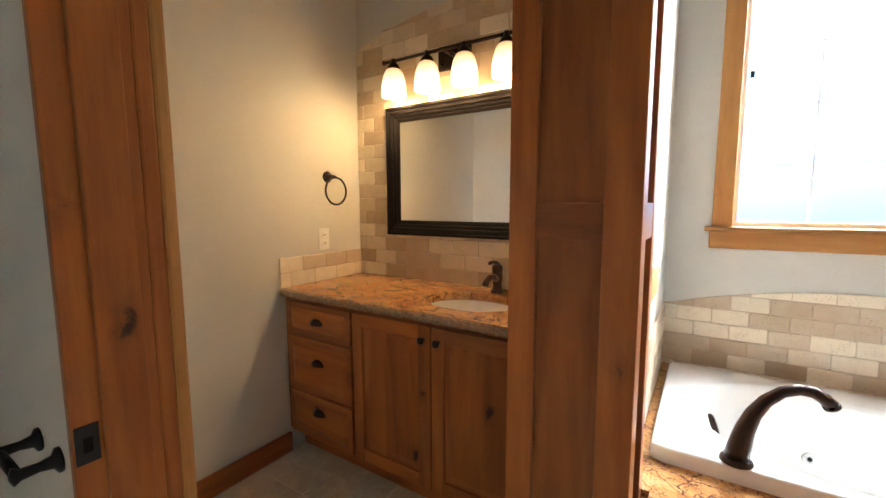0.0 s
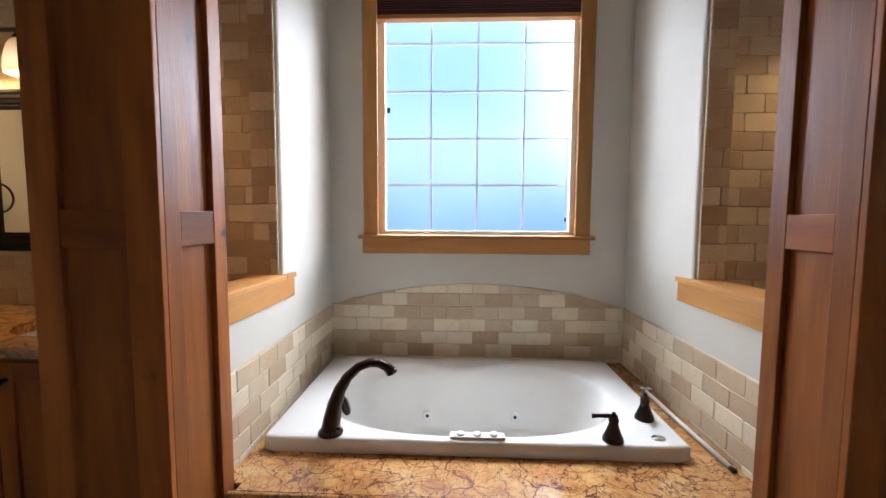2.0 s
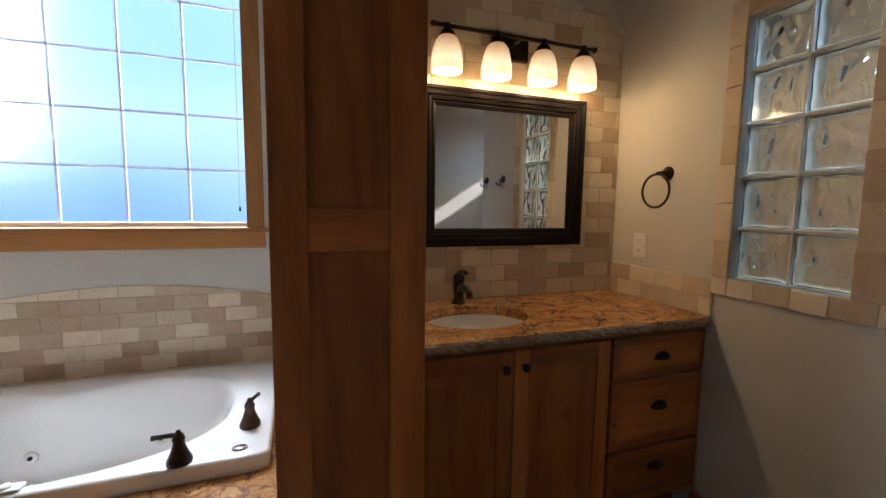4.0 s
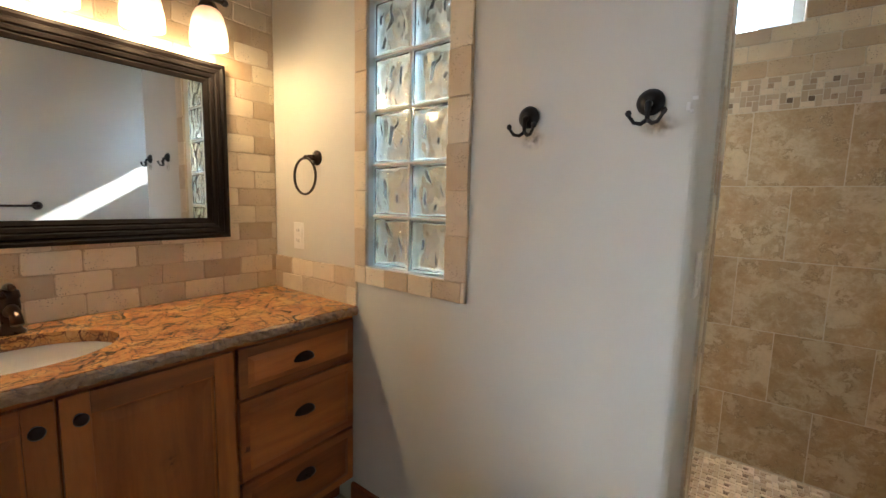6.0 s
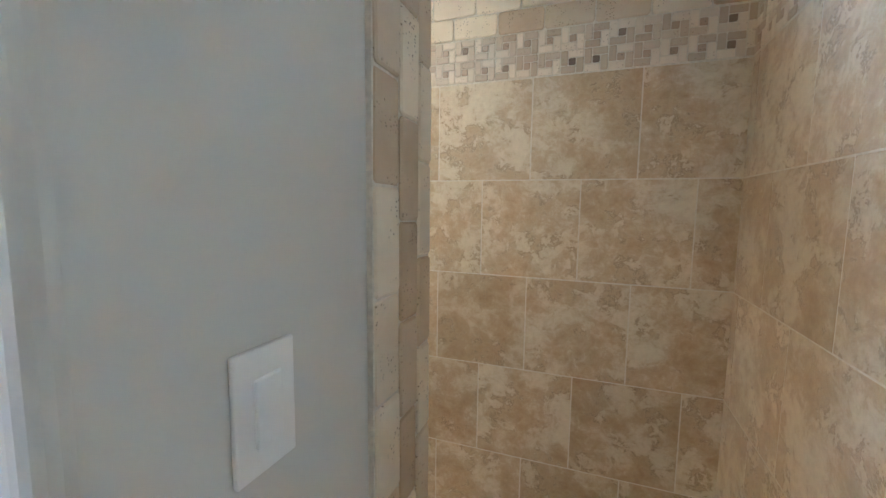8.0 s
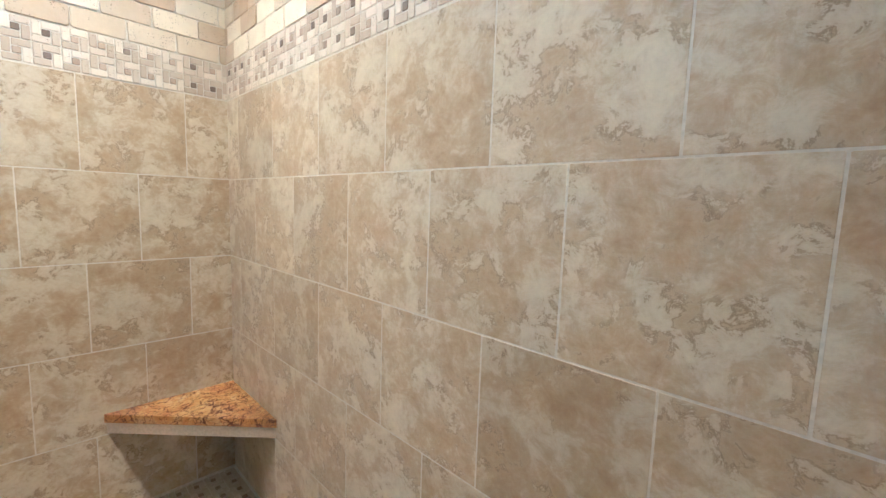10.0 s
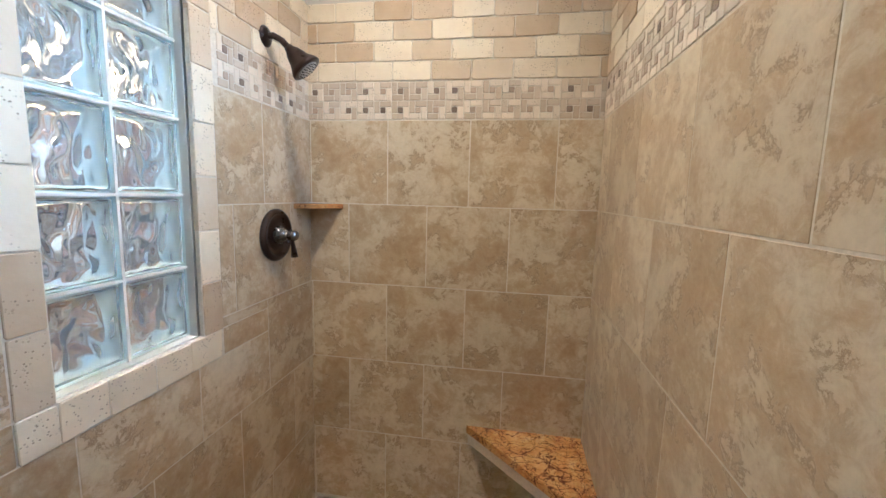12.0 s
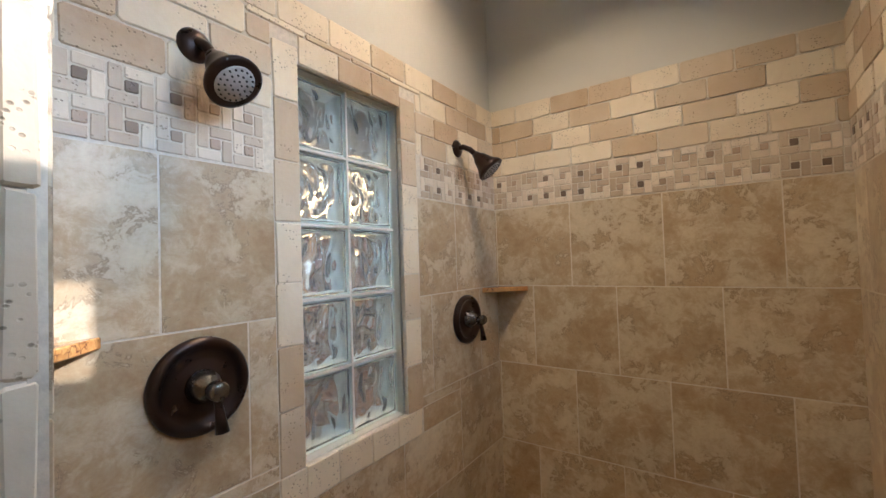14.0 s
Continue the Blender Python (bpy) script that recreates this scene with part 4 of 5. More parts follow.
def outlet(x, y, q, nx):
    o = thing("wall_outlet", (x, y, q), "white duplex outlet in a cover plate", "outlet", "outlets beside the vanities")
    a, b = sorted((x, x + nx * 0.006))
    part("cover_plate", box(a, b, y - 0.037, y + 0.037, q - 0.06, q + 0.06, 0.0025), WHITE, o)
    for dz in (0.024, -0.024):
        a, b = sorted((x + nx * 0.006, x + nx * 0.0085))
        s = part("socket", box(a, b, y - 0.017, y + 0.017, q + dz - 0.017, q + dz + 0.017, 0.001), WHITE, o)
        a, b = sorted((x + nx * 0.0086, x + nx * 0.0092))
        for dy in (-0.007, 0.007):
            # thin black plate, the slot's inner shade put in as colour
            part("slot", box(a, b, y + dy - 0.0012, y + dy + 0.0012, q + dz - 0.005, q + dz + 0.007), FRAME_BLACK, s)


outlet(XW, 1.568, 1.112, 1)
outlet(XH, 1.672, 1.137, -1)

sw = thing("light_switch", (3.29, 0.14, 1.13), "white rocker light switch on the wall end", "light switch")
part("cover_plate", box(3.243, 3.317, 0.133, 0.1395, 1.076, 1.196, 0.0025), WHITE, sw)
part("rocker", box(3.264, 3.296, 0.1285, 0.1335, 1.103, 1.169, 0.002), WHITE, sw)


def robe_hook(y, q):
    h = thing("robe_hook", (XH, y, q), "black iron robe hook with two curled prongs", "hook", "robe hooks on the wall")
    part("rosette", lathe([(0.004, 0), (0.030, 0), (0.031, 0.005), (0.026, 0.009), (0.025, 0.013), (0.017, 0.018), (0.010, 0.022), (0.004, 0.022)], facing((XH, y, q), (-1, 0, 0)), 28), IRON, h, smooth=True)
    part("stem", tube([(XH - 0.015, y, q - 0.004), (XH - 0.03, y, q - 0.01), (XH - 0.030, y, q - 0.03), (XH - 0.028, y, q - 0.045)], [0.010, 0.008, 0.0055, 0.005], 10), IRON, h, smooth=True)
    for s in (-1, 1):
        pts = [(XH - 0.028, y, q - 0.043), (XH - 0.034, y + s * 0.012, q - 0.053), (XH - 0.042, y + s * 0.025, q - 0.051), (XH - 0.047, y + s * 0.034, q - 0.038), (XH - 0.048, y + s * 0.037, q - 0.03)]
        p = part("prong", tube(pts, [0.0055, 0.005, 0.0045, 0.004, 0.004], 10), IRON, h, smooth=True)
        part("tip", lathe([(0.001, -0.008), (0.005, -0.006), (0.0075, 0), (0.005, 0.006), (0.001, 0.008)], Matrix.Translation(pts[-1]), 12), IRON, p, smooth=True)


robe_hook(0.558, 1.548)
robe_hook(0.248, 1.552)

# ---- toilet paper holder on the partition, towel bar on the far wall ----
tp = thing("paper_holder", (-1.05, 0.222, 0.79), "black iron toilet paper holder on a dark wall", "paper holder")
for x in (-1.125, -1.0):
    p = part("post", lathe([(0.004, 0), (0.024, 0), (0.024, 0.006), (0.013, 0.012), (0.009, 0.03), (0.011, 0.055), (0.017, 0.065), (0.004, 0.07)], facing((x, 0.222, 0.825), (0, -1, 0)), 20), IRON, tp, smooth=True)
part("spindle", tube([(-1.13, 0.163, 0.825), (-0.995, 0.163, 0.825)], 0.009, 12), IRON, tp, smooth=True)
tb = thing("towel_bar", (2.33, YS, 1.2), "dark bronze towel bar on the painted wall", "towel bar")
for x in (2.03, 2.63):
    part("bar_post", lathe([(0.004, 0), (0.03, 0), (0.03, 0.006), (0.013, 0.014), (0.011, 0.06), (0.016, 0.07), (0.004, 0.078)], facing((x, YS, 1.2), (0, 1, 0)), 20), BRONZE, tb, smooth=True)
part("bar", tube([(2.03, YS + 0.065, 1.2), (2.63, YS + 0.065, 1.2)], 0.009, 12), BRONZE, tb, smooth=True)


# ---- glass blocks ----
BLOCK_EDGE = plain("pale_block_edge", (0.8, 0.86, 0.81), 0.5, 0.0, 0.06)


def glass_block(w, h, d, seed):
    """Hollow block: flat outside, rippled inside."""
    bm = bmesh.new()
    add_box(bm, -d / 2, d / 2, -w / 2, w / 2, -h / 2, h / 2, 0.004, 2)
    bmesh.ops.recalc_face_normals(bm, faces=bm.faces)
    n = 18
    iw, ih, idp = w / 2 - 0.007, h / 2 - 0.007, d / 2 - 0.010
    grids = []
    for s in (-1, 1):
        g = []
        for i in range(n + 1):
            row = []
            for j in range(n + 1):
                y, q = -iw + 2 * iw * i / n, -ih + 2 * ih * j / n
                edge = min(i, j, n - i, n - j) / n
                a = noise.noise(Vector((y * 30 + seed * 3.1, q * 19 + s * 5, seed))) + 0.5 * noise.noise(Vector((y * 38, q * 30 + seed, s * 9 + seed)))
                row.append(bm.verts.new((s * (idp + 0.0125 * a * min(1, edge * 6)), y, q)))
            g.append(row)
        grids.append(g)
    inner = []
    for s, g in zip((-1, 1), grids):
        for i in range(n):
            for j in range(n):
                vs = (g[i][j], g[i + 1][j], g[i + 1][j + 1], g[i][j + 1])
                inner.append(bm.faces.new(vs if s < 0 else vs[::-1]))
    a, b = grids
    loop = [(i, 0) for i in range(n)] + [(n, j) for j in range(n)] + [(i, n) for i in range(n, 0, -1)] + [(0, j) for j in range(n, 0, -1)]
    for (i, j), (i2, j2) in zip(loop, loop[1:] + loop[:1]):
        inner.append(bm.faces.new((a[i][j], b[i][j], b[i2][j2], a[i2][j2])))
    bmesh.ops.recalc_face_normals(bm, faces=inner)
    bmesh.ops.reverse_faces(bm, faces=inner)
    me = bpy.data.meshes.new("glass_block")
    bm.to_mesh(me)
    bm.free()
    me.materials.append(GLASS)
    me.materials.append(BLOCK_EDGE)
    for f in me.polygons:
        rim = max(abs(f.center.y) / iw, abs(f.center.z) / ih) > 0.995
        if abs(f.normal.x) < 0.2 and rim:
            f.material_index = 1
    for f in me.polygons:
        f.use_smooth = len(f.vertices) == 4 and f.area < 0.0012
    return me


gw, gh = (GY1 - GY0) / 2, (GZ1 - GZ0) / 5
blocks = thing("window_2", (3.18, (GY0 + GY1) / 2, GZ0), "glass block window of ten rippled blocks in white mortar", "window", kind="structure")
variants = [glass_block(gw - 0.007, gh - 0.007, 0.085, s) for s in (1.0, 2.7, 4.9)]
for i in range(2):
    for j in range(5):
        ob = new("glass_block", variants[(i * 2 + j * 5) % 3])
        ob.parent = blocks
        ob.matrix_parent_inverse = blocks.matrix_basis.inverted()
        ob.matrix_basis = pose(3.178, GY0 + gw * (i + 0.5), GZ0 + gh * (j + 0.5), 180 * ((i + j) % 2), 0, 0)
        ob.visible_shadow = False
part("mortar_post", box(3.1365, 3.2195, GY0 + gw - 0.0034, GY0 + gw + 0.0034, GZ0, GZ1), MORTAR, blocks)
for j in range(1, 5):
    for i in range(2):
        part("mortar_bed", box(3.1365, 3.2195, GY0 + gw * i + 0.0034, GY0 + gw * (i + 1) - 0.0034, GZ0 + gh * j - 0.0034, GZ0 + gh * j + 0.0034), MORTAR, blocks)

# ---- high shower window ----
sw2 = thing("window_3", (XF, 0.68, VZ0), "high white vinyl shower window", "window", kind="structure")
for b in ((VY0, VY0 + 0.045, VZ0, VZ1), (VY1 - 0.045, VY1, VZ0, VZ1), (VY0 + 0.045, VY1 - 0.045, VZ0, VZ0 + 0.03), (VY0 + 0.045, VY1 - 0.045, VZ1 - 0.04, VZ1)):
    part("window_frame", box(XF + 0.08, XF + 0.14, *b, 0.003), VINYL, sw2)
pane = part("pane", box(XF + 0.105, XF + 0.111, VY0 + 0.045, VY1 - 0.045, VZ0 + 0.03, VZ1 - 0.04), CLEAR, sw2)
pane.visible_shadow = False


# ---- recessed light assumed in the shower ceiling: unseen, added to light from above ----
CX, CY = 3.70, 1.15
can = thing("assumed_recessed_light", (CX, CY, TOP), "round white recessed light assumed in the shower ceiling, unseen, lit", "ceiling lamp")
part("trim_ring", lathe([(0.062, 0.0), (0.092, 0.0), (0.095, 0.004), (0.088, 0.009), (0.064, 0.006)], pose(CX, CY, TOP, 180), 36), VINYL, can, smooth=True)
k = Nodes("lit_lens")
part("lens", lathe([(0.002, 0.001), (0.061, 0.001), (0.061, 0.003), (0.002, 0.003)], pose(CX, CY, TOP, 180), 32), k.set(Base_Color=(0.8, 0.8, 0.78), Emission_Color=(1.0, 0.9, 0.75), Emission_Strength=6.0), can, "glowing lens")
d = bpy.data.lights.new("can_lamp", "AREA")
d.shape, d.size, d.energy, d.color, d.spread = "DISK", 0.12, 8.0, (1.0, 0.77, 0.5), radians(108)
new("can_lamp", d).matrix_world = look((CX, CY, TOP - 0.012), (CX, CY + 0.001, 0))

# ---- leftover tape by a hook ----
tape = thing("clear_tape", (XH, 0.172, 1.54), "torn scrap of clear tape stuck to the wall", "tape")
for i, (dy, dz, a, b_) in enumerate(((0.0, 0.0, 0.006, 0.014), (-0.012, 0.014, 0.008, 0.006), (-0.008, -0.014, 0.005, 0.006))):
    part("tape_flap", box(XH - 0.0025 - 0.0006 * i, XH - 0.0005, 0.172 + dy - a, 0.172 + dy + a * 0.4, 1.54 + dz - b_, 1.54 + dz + b_ * 0.3, 0.0008), WHITE, tape)



# ---- rust stains below fittings ----
k = Nodes("rust_stain")
v = k.coords()
fade = k.ramp(k.n("VectorMath", op="LENGTH", i0=v).outputs["Value"], (0.25, grey(1)), (0.95, grey(0)))
blot = k.ramp(k.noise(k.coords((1.6, 1.0, 1.0), vary=9.0), 1.7, 4, 0.6), (0.36, grey(0)), (0.6, grey(0.5)))
STAIN = k.set(Base_Color=(0.4, 0.2, 0.06), Roughness=0.7, Alpha=k.n("Math", op="MULTIPLY", i0=fade, i1=blot).outputs[0])


def stain(parent, at, along, normal, w, h):
    """A thin rusty run on a wall."""
    bm = bmesh.new()
    bmesh.ops.create_circle(bm, cap_ends=True, radius=1.0, segments=28)
    ob = part("rust_stain", bm, STAIN, None)
    m = Plane(at, along, normal).at(0, 0)
    ob.matrix_basis = m @ Matrix.Diagonal((w, h, 1, 1))
    ob.parent = bpy.data.objects[parent]


stain("wall_hooks", (XH - 0.0008, 0.548, 1.488), (0, -1, 0), (-1, 0, 0), 0.045, 0.035)
stain("wall_hooks", (XH - 0.0008, 0.228, 1.50), (0, -1, 0), (-1, 0, 0), 0.05, 0.035)
# ---- shower fittings ----
def shower_valve(y, q):
    v = thing("shower_valve", (XS, y, q), "oil-rubbed bronze shower valve with a hanging lever", "shower valve", "shower valves")
    m = facing((XS + 0.009, y, q), (1, 0, 0))
    part("escutcheon", lathe([(0.004, 0), (0.093, 0), (0.0945, 0.005), (0.093, 0.012), (0.087, 0.018), (0.080, 0.019), (0.073, 0.014), (0.068, 0.008), (0.05, 0.008), (0.036, 0.013), (0.004, 0.014)], m, 48), BRONZE, v, smooth=True)
    part("hub", lathe([(0.004, 0.011), (0.033, 0.011), (0.032, 0.02), (0.026, 0.03), (0.022, 0.04), (0.013, 0.046), (0.011, 0.055), (0.018, 0.062), (0.0185, 0.078), (0.014, 0.086), (0.004, 0.086)], m, 28), GUNMETAL, v, smooth=True)
    c = Vector((XS + 0.072, y, q))
    part("lever", tube([c, c + Vector((0.003, 0.003, -0.025)), c + Vector((0.006, 0.005, -0.05)), c + Vector((0.008, 0.007, -0.078))], [0.009, 0.007, 0.009, 0.013], 14), BRONZE, v, smooth=True)


def shower_head(y, q, turn, reach, drop):
    s = thing("wall_shower", (XS, y, q), "oil-rubbed bronze shower head on a short bent arm", "shower", "shower heads")
    part("flange", lathe([(0.004, 0), (0.034, 0), (0.034, 0.005), (0.026, 0.012), (0.012, 0.016), (0.004, 0.016)], facing((XS + 0.009, y, q), (1, 0, 0)), 28), BRONZE, s, smooth=True)
    e = Vector((XS + reach, y + turn * 0.03, q - drop))
    part("arm", tube([(XS + 0.005, y, q), (XS + reach * 0.45, y + turn * 0.006, q + 0.003), (XS + reach * 0.75, y + turn * 0.016, q - drop * 0.3), e], 0.0105, 14), BRONZE, s, smooth=True)
    d = Vector((0.62, turn * 0.22, -0.72)).normalized()
    m = facing(e, d)
    h = part("bell", lathe([(0.004, -0.012), (0.014, -0.010), (0.0175, 0.004), (0.024, 0.012), (0.03, 0.028), (0.037, 0.048), (0.049, 0.066), (0.053, 0.074), (0.0535, 0.082), (0.048, 0.084), (0.004, 0.083)], m, 36), BRONZE, s, smooth=True)
    face = part("spray_face", lathe([(0.003, 0.0835), (0.038, 0.0835), (0.036, 0.087), (0.003, 0.088)], m, 32), NOZZLE, s, "grey rubber spray face", True)
    bm = bmesh.new()
    for r, k_ in ((0.010, 6), (0.021, 12), (0.032, 18)):
        for i in range(k_):
            a = 2 * math.pi * i / k_
            lathe([(0.0008, 0.087), (0.0022, 0.087), (0.0016, 0.090), (0.0008, 0.090)], m @ Matrix.Translation((r * math.cos(a), r * math.sin(a), 0)), 6, bm)
    tagged(part("nozzles", bm, IRON, face), kind="stuff")


shower_valve(0.600, 1.305)
shower_valve(1.580, 1.302)
shower_head(0.600, 1.975, 0.5, 0.06, 0.035)
shower_head(1.552, 1.965, 0.8, 0.085, 0.035)


def corner_slab(name, label, category, corner, sx, sy, z1, thick, fascia=0.0):
    """Triangular slab in a corner; sx, sy: signed lengths along the two walls."""
    c = thing(name, corner, label, category)
    x, y = corner[0], corner[1]

    def prism(k, za, zb):
        bm = bmesh.new()
        pts = [(x, y), (x + sx * k, y), (x, y + sy * k)]
        a = [bm.verts.new((*p, za)) for p in pts]
        b = [bm.verts.new((*p, zb)) for p in pts]
        bm.faces.new(a)
        bm.faces.new(b)
        for i in range(3):
            bm.faces.new((a[i], a[(i + 1) % 3], b[(i + 1) % 3], b[i]))
        bmesh.ops.bevel(bm, geom=list(bm.edges), offset=0.002, segments=1, affect="EDGES")
        return bm
    part("slab", prism(1.0, z1 - thick, z1), GRANITE, c)
    if fascia:
        part("caulk", boxes((x + sx, x, y - 0.004, y, z1, z1 + 0.004), (x - 0.004, x, y + sy, y - 0.004, z1, z1 + 0.004)), MORTAR, c, "white caulk line along the walls")
        part("support", prism(0.985, z1 - thick - fascia, z1 - thick), GROUT, c, "grey mortared underside")


corner_slab("shower_bench", "triangular orange granite seat in the shower corner", "shower seat", (XF - 0.001, 1.859, 0.42), -0.48, -0.485, 0.497, 0.035, 0.045)
corner_slab("corner_shelf", "small triangular granite shelf in the shower corner", "shelf", (XS + 0.011, 1.859, 1.39), 0.15, -0.15, 1.412, 0.02)
corner_slab("corner_shelf", "small triangular granite shelf in the shower corner", "shelf", (XS + 0.011, 0.3135, 1.40), 0.135, 0.135, 1.425, 0.02)


# ---- bricks, tiles and mosaic ----
def arch_poly(u0, u1, v0, f, n=24):
    return [(u0, v0), (u1, v0)] + [(u1 - (u1 - u0) * i / n, f(u1 - (u1 - u0) * i / n)) for i in range(n + 1)]


BW, BH = 0.155, 0.0775


def vanity_bricks(x0, x1, edge, rise, start):
    pl = Plane((x0, YN, 0), (1, 0, 0), (0, -1, 0))
    w = x1 - x0

    def top(u):
        return edge + rise * (1 - ((u - w / 2) / (w / 2)) ** 2)
    b = backing("brick_wall", pl, arch_poly(0, w, 0.88, top), 0.0085, GROUT, "tumbled travertine brick wall with an arched top behind a vanity")
    courses("brick", pl, 0, w, 0.88, 2.6, BW, BH, BRICK, b, top=top, start=start)


vanity_bricks(XW, XL - T, 2.205, 0.125, 0.05)
vanity_bricks(XR + T, XH, 2.235, 0.11, 0.09)
for x0, w in ((XL - T - 0.002, T - 0.012), (XR + 0.014, T - 0.012)):
    pl = Plane((x0, 1.80, 0), (1, 0, 0), (0, -1, 0))
    b = backing("jamb_bricks", pl, [(0, 1.044), (w, 1.044), (w, 2.45), (0, 2.45)], 0.0085, GROUT, "travertine bricks lining the pass-through's edge")
    courses("brick", pl, 0, w, 1.035, 2.44, BW, BH, BRICK, b, start=0.07)
for pl, w in ((Plane((XW, 1.277, 0), (0, 1, 0), (1, 0, 0)), 0.58), (Plane((XH, 1.857, 0), (0, -1, 0), (-1, 0, 0)), 0.58)):
    b = backing("side_splash", pl, [(0, 0.88), (w, 0.88), (w, 1.031), (0, 1.031)], 0.0085, GROUT, "two rows of travertine bricks above the countertop's end")
    courses("brick", pl, 0, w, 0.88, 1.033, BW, 0.0765, BRICK, b, start=0.06)

pl = Plane((XL, YB, 0), (1, 0, 0), (0, -1, 0))
w = XR - XL


def tub_top(u):
    return 0.768 + 0.135 * (1 - ((u - w / 2) / (w / 2)) ** 2)


b = backing("tub_bricks", pl, arch_poly(0, w, 0.44, tub_top), 0.0085, GROUT, "arched panel of travertine bricks behind the bathtub")
courses("brick", pl, 0, w, 0.3875, 1.0, BW, 0.0765, BRICK, b, top=tub_top, start=0.07)
for pl, w in ((Plane((XL, 1.298, 0), (0, 1, 0), (1, 0, 0)), YB - 1.31), (Plane((XR, YB - 0.012, 0), (0, -1, 0), (-1, 0, 0)), YB - 1.282)):
    b = backing("tub_bricks", pl, [(0, 0.442), (w, 0.442), (w, 0.770), (0, 0.770)], 0.0085, GROUT, "four rows of travertine bricks beside the bathtub")
    courses("brick", pl, 0, w, 0.3875, 0.770, BW, 0.0765, BRICK, b, start=0.1)


def pinwheels(pl, u0, u1, v0, rows, parent, holes=(), unit=0.0715, names=("mosaic_piece", "mosaic_dot"), depth=0.0105):
    a = unit / 3
    n = int((u1 - u0) / unit) + 1
    for r in range(rows):
        for i in range(n):
            u, v = u0 + i * unit, v0 + r * unit
            for k_, q in enumerate(((0, 2 * a, 0, a), (2 * a, unit, 0, 2 * a), (a, unit, 2 * a, unit), (0, a, a, unit), (a, 2 * a, a, 2 * a))):
                q = (u + q[0], min(u1, u + q[1]), v + q[2], v + q[3])
                if q[1] - q[0] < 0.009 or any(q[0] < h[1] and q[1] > h[0] and q[2] < h[3] and q[3] > h[2] for h in holes):
                    continue
                lay(names[k_ == 4], pl, *q, DOT if k_ == 4 else MOSAIC, parent, depth, 0.003, 0.002, 0.0015, 0.0005, 0.0008)


def shower_wall(pl, w, start, label, holes=(), frame_hole=None, brick_start=0.0, mosaic=True):
    b = backing("shower_tiling", pl, [(0, 0.0), (w, 0.0), (w, 2.192), (0, 2.192)], 0.0085, GROUT_PALE, label) if not holes else None
    if b is None:
        bm = bmesh.new()
        for r in (q for q in [(0, w, 0.0, 2.192)]):
            rects = [r]
            for ho in holes:
                rects = [q for t_ in rects for q in minus(t_, ho)]
            for a0, a1, b0, b1 in rects:
                c0, c1 = pl.at(a0, b0, -0.004).translation, pl.at(a1, b1, 0.0085).translation
                add_box(bm, *[f for p, q in zip(c0, c1) for f in (min(p, q), max(p, q))])
        b = structure("shower_tiling", bm, GROUT_PALE, label, "wall tile")
    hs = list(holes) + ([frame_hole] if frame_hole else [])
    courses("tile", pl, 0, w, 0.08, 1.748, 0.33, 0.3335, SHOWER_TILE, b, hs, start=start, gap=0.0036, corner=0.0015, cham=0.0008, jit=0.0004, proud=0.0002, depth=0.0091)
    if mosaic:
        pinwheels(pl, 0, w, 1.75, 2, b, hs)
    else:
        courses("brick", pl, 0, w, 1.75, 1.895, BW, 0.0725, BRICK, b, hs, start=brick_start)
    courses("brick", pl, 0, w, 1.895, 2.192, BW, 0.0743, BRICK, b, hs, start=brick_start, depth=0.0115, gap=0.0034)
    return b


shower_wall(Plane((XS, 1.86, 0), (1, 0, 0), (0, -1, 0)), XF - XS, 0.013, "tiled shower end wall with a mosaic band and travertine bricks", brick_start=0.05)
pl = Plane((XF, 1.848, 0), (0, -1, 0), (-1, 0, 0))
shower_wall(pl, 1.848 - YS, 0.124, "tiled shower outer wall with a mosaic band and travertine bricks", [(1.848 - VY1, 1.848 - VY0, VZ0, 2.3)], brick_start=0.1)
pl = Plane((XS, 0.316, 0), (0, 1, 0), (1, 0, 0))
hole = (GY0 - 0.316, GY1 - 0.316, GZ0, GZ1)
fr = (hole[0] - 0.07, hole[1] + 0.077, GZ0 - 0.083, GZ1 + 0.072)
b = shower_wall(pl, 1.532, 0.219, "tiled shower wall round a glass block window", [hole], fr, 0.08)


def block_frame(pl, hole, left, right, low, high, parent):
    """A border of travertine pieces round the glass blocks."""
    h0, h1, g0, g1 = hole
    for a, c in ((h0 - left, h0), (h1, h1 + right)):
        v = g0
        for k_ in (0.148, 0.146, 0.15, 0.143, 0.147, 0.146, 0.14):
            lay("border_tile", pl, a, c, v, min(v + k_, g1 + high), BRICK, parent, 0.012, 0.003, 0.003, 0.002)
            v += k_
    u = h0 - left
    for k_ in (left, 0.1, 0.12, 0.11, 0.12, 0.1):
        e = min(u + k_, h1 + right)
        lay("border_tile", pl, u, e, g0 - low, g0, BRICK, parent, 0.012, 0.003, 0.003, 0.002)
        u = e
    u = h0
    for k_ in (0.127, 0.127, 0.126):
        lay("border_tile", pl, u, u + k_, g1, g1 + high, BRICK, parent, 0.012, 0.003, 0.003, 0.002)
        u += k_


block_frame(pl, hole, 0.07, 0.077, 0.083, 0.072, b)
pl = Plane((XH, 1.87, 0), (0, -1, 0), (-1, 0, 0))
hole2 = (1.87 - GY1, 1.87 - GY0, GZ0, GZ1)
bm = bmesh.new()
for r in minus((hole2[0] - 0.068, hole2[1] + 0.088, GZ0 - 0.07, GZ1 + 0.07), hole2):
    c0, c1 = pl.at(r[0], r[2], -0.004).translation, pl.at(r[1], r[3], 0.006).translation
    add_box(bm, *[f for p, q in zip(c0, c1) for f in (min(p, q), max(p, q))])
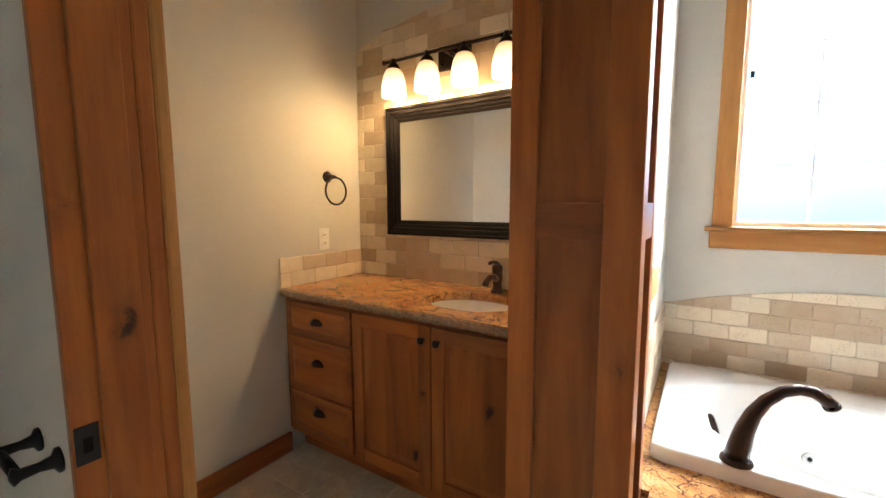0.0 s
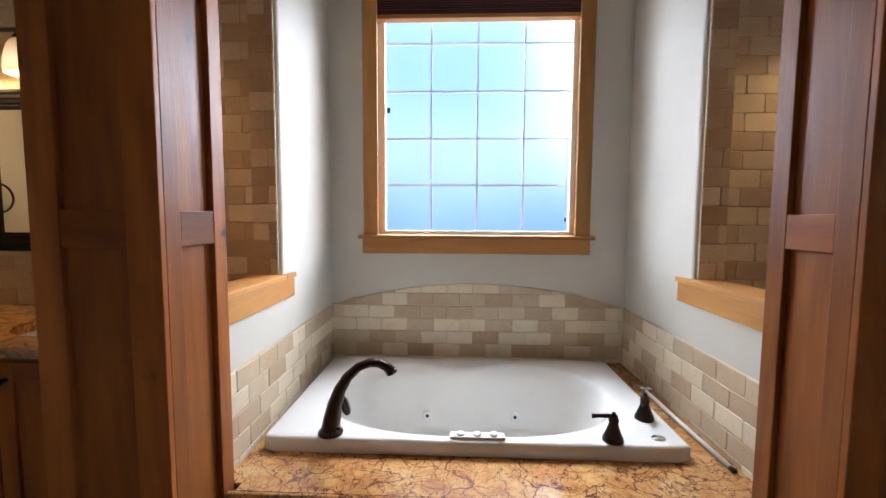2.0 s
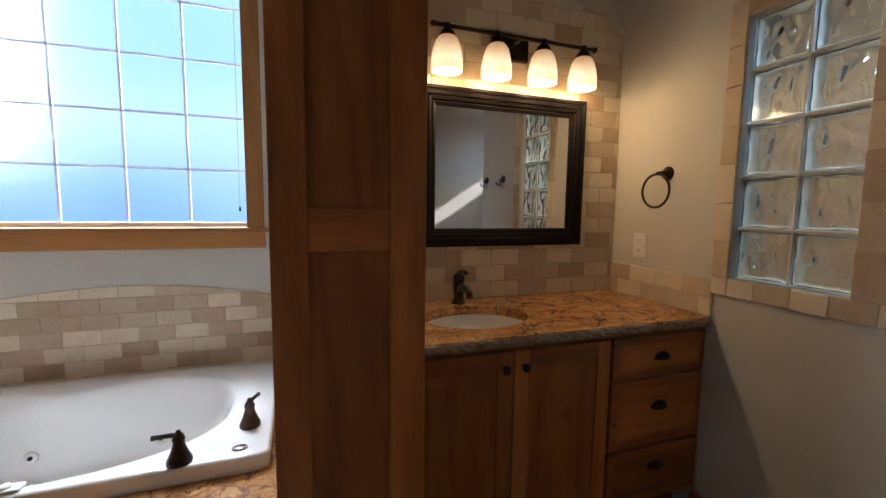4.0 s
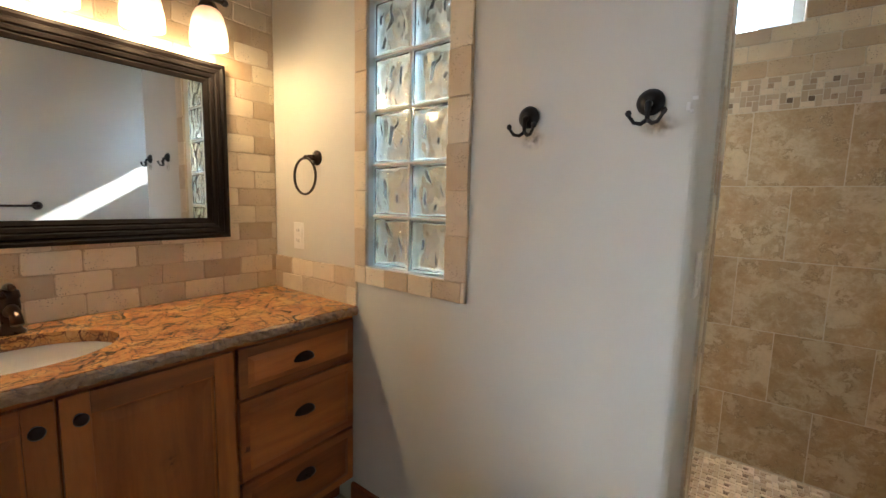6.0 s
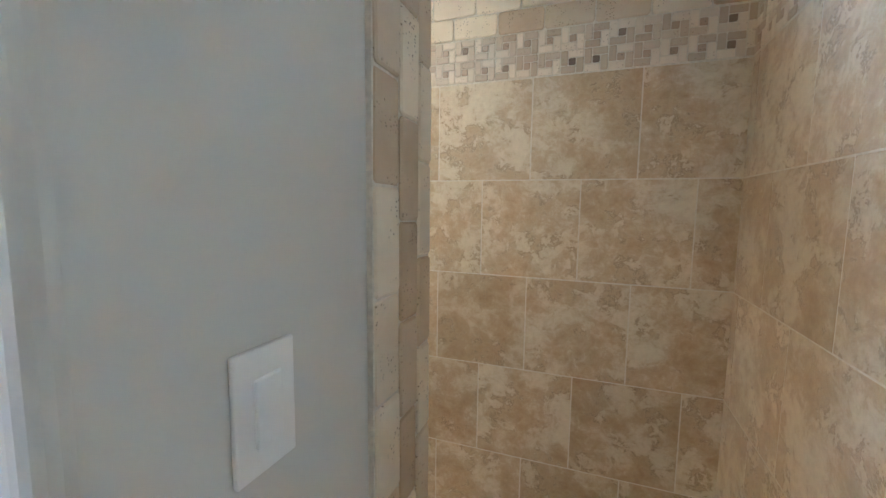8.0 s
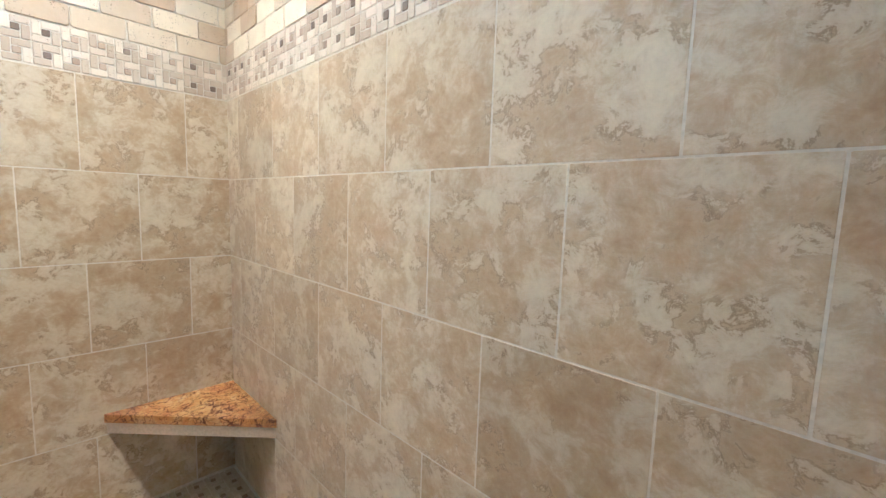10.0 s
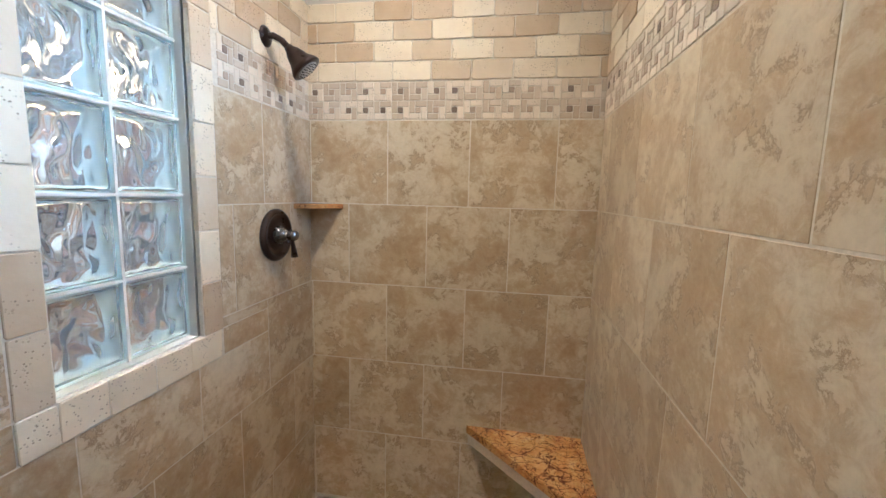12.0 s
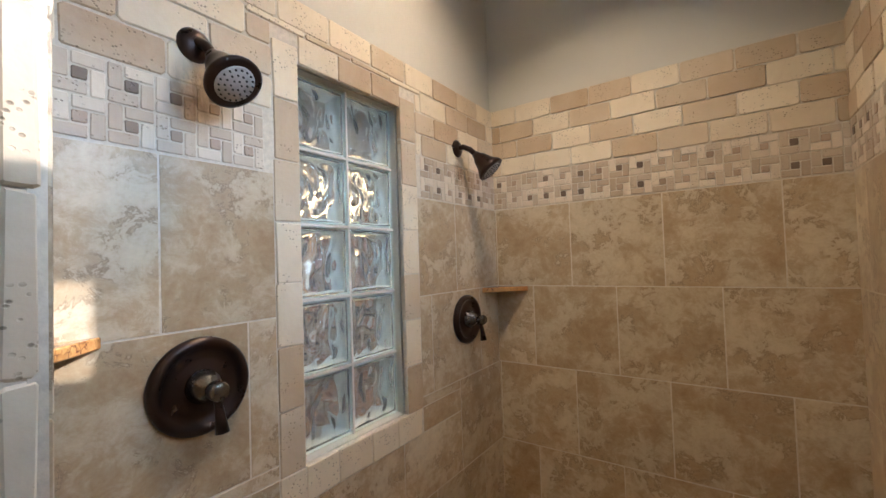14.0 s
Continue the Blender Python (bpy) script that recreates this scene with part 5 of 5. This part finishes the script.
b = structure("block_border", bm, GROUT, "travertine border round the glass block window", "wall tile")
block_frame(pl, hole2, 0.068, 0.088, 0.07, 0.07, b)

b = shower_wall(Plane((XF - 0.012, YS, 0), (-1, 0, 0), (0, 1, 0)), 0.93, 0.05, "tiled shower side wall that runs on past the entry", brick_start=0.03)
# the pier's end and its return into the shower
pl = Plane((PX, 0.138, 0), (0, 1, 0), (1, 0, 0))
b = backing("pier_tiling", pl, [(0, 0.0), (0.164, 0.0), (0.164, 2.19), (0, 2.19)], 0.0085, GROUT_PALE, "tiled wall end at the shower entry")
courses("tile", pl, 0, 0.140, 0.08, 1.748, 0.33, 0.3335, SHOWER_TILE, b, start=0.3, gap=0.004, corner=0.0015, cham=0.0015, jit=0.0004)
courses("brick", pl, 0, 0.140, 1.75, 2.19, BW, BH, BRICK, b, start=0.07)
courses("border_tile", pl, 0.142, 0.166, 0.08, 2.19, 0.2, 0.152, BRICK, b, shift=0.0, corner=0.003, cham=0.003, depth=0.012, gap=0.002)
# three upright strips of broken-bond bricks on the pier's face towards the entry
pl = Plane((PX + 0.012, 0.14, 0), (-1, 0, 0), (0, -1, 0))
b = backing("pier_edge", pl, [(0, 0.0), (0.192, 0.0), (0.192, 2.19), (0, 2.19)], 0.0085, GROUT_PALE, "upright travertine bricks along the wall end")
for k_, (u0, u1) in enumerate(((0.0, 0.052), (0.052, 0.116), (0.116, 0.19))):
    v = 0.0
    while v < 2.18:
        e = min(2.19, v + (0.155 if v else (0.155, 0.06, 0.11)[k_]))
        lay("border_tile", pl, u0, u1, v, e, BRICK, b, 0.0125, 0.003, 0.005, 0.0035, 0.0015, 0.002)
        v = e
pl = Plane((PX + 0.01, PY, 0), (-1, 0, 0), (0, 1, 0))
b = backing("pier_return", pl, [(0, 0.0), (PX - XS + 0.01, 0.0), (PX - XS + 0.01, 2.19), (0, 2.19)], 0.0085, GROUT_PALE, "tiled return of the wall end inside the shower")
courses("tile", pl, 0, PX - XS, 0.08, 1.748, 0.33, 0.3335, SHOWER_TILE, b, start=0.2, gap=0.004, corner=0.0015, cham=0.0015, jit=0.0004)
courses("brick", pl, 0, PX - XS, 1.75, 2.19, BW, BH, BRICK, b, start=0.04)

# floor tiles of the bathroom
pl = Plane((XW, 0, -0.006), (1, 0, 0), (0, 0, 1), (0, 1, 0))
bed = bpy.data.objects["floor"]
for i in range(15):
    for j in range(-2, 4):
        u0, u1, v0, v1 = i * 0.335, (i + 1) * 0.335, j * 0.335 + 0.1, (j + 1) * 0.335 + 0.1
        v0, v1, u1 = max(v0, YS), min(v1, 1.39), min(u1, XS + 0.03 - XW)
        lay("floor_tile", pl, u0, u1, v0, v1, FLOOR_TILE, bed, 0.008, 0.005, 0.002, 0.0015, 0.0004, 0.0005)

# shower floor mosaic: the part before the seat and the entry in single pieces, the rest joined
base = bpy.data.objects["shower_base"]
pl = Plane((XS + 0.03, YS, 0.072), (1, 0, 0), (0, 0, 1), (0, 1, 0))
unit = 0.066
single, rest = [], []
for i in range(18):
    for j in range(36):
        x, y = XS + 0.03 + i * unit, YS + j * unit
        (single if x > 3.88 and -0.42 < y < 0.12 else rest).append((i * unit, j * unit))
a = unit / 3
quads = ((0, 2 * a, 0, a), (2 * a, unit, 0, 2 * a), (a, unit, 2 * a, unit), (0, a, a, unit), (a, 2 * a, a, 2 * a))
for u, v in single:
    for k_, q in enumerate(quads):
        if u + q[1] < XF - XS - 0.03:
            lay(("mosaic_piece", "mosaic_dot")[k_ == 4], pl, u + q[0], u + q[1], v + q[2], v + q[3], DOT if k_ == 4 else MOSAIC, base, 0.008, 0.003, 0.002, 0.0015, 0.0004, 0.0004)
for name, keep, mat in (("floor_mosaic", range(4), MOSAIC), ("floor_mosaic_dots", (4,), DOT)):
    vs, fs = [], []
    for u, v in rest:
        for k_ in keep:
            q = quads[k_]
            x0, x1, y0, y1 = XS + 0.03 + u + q[0] + 0.0015, XS + 0.03 + u + q[1] - 0.0015, YS + v + q[2] + 0.0015, YS + v + q[3] - 0.0015
            if x1 > XF or y1 > 1.855:
                continue
            o = len(vs)
            vs += [(x0, y0, 0.071), (x1, y0, 0.071), (x1, y1, 0.071), (x0, y1, 0.071)]
            vs += [(x0 + 0.001, y0 + 0.001, 0.080), (x1 - 0.001, y0 + 0.001, 0.080), (x1 - 0.001, y1 - 0.001, 0.080), (x0 + 0.001, y1 - 0.001, 0.080)]
            fs += [(o + 4, o + 5, o + 6, o + 7)] + [(o + i, o + (i + 1) % 4, o + 4 + (i + 1) % 4, o + 4 + i) for i in range(4)]
    me = bpy.data.meshes.new(name)
    me.from_pydata(vs, [], fs)
    me.materials.append(mat)
    ob = new(name, me)
    ob.parent = base
    tagged(ob, kind="stuff")

stain("shower_tiling.002", (XS + 0.0136, 0.60, 1.872), (0, 1, 0), (1, 0, 0), 0.07, 0.085)
stain("shower_tiling.002", (XS + 0.0136, 1.555, 1.87), (0, 1, 0), (1, 0, 0), 0.055, 0.08)
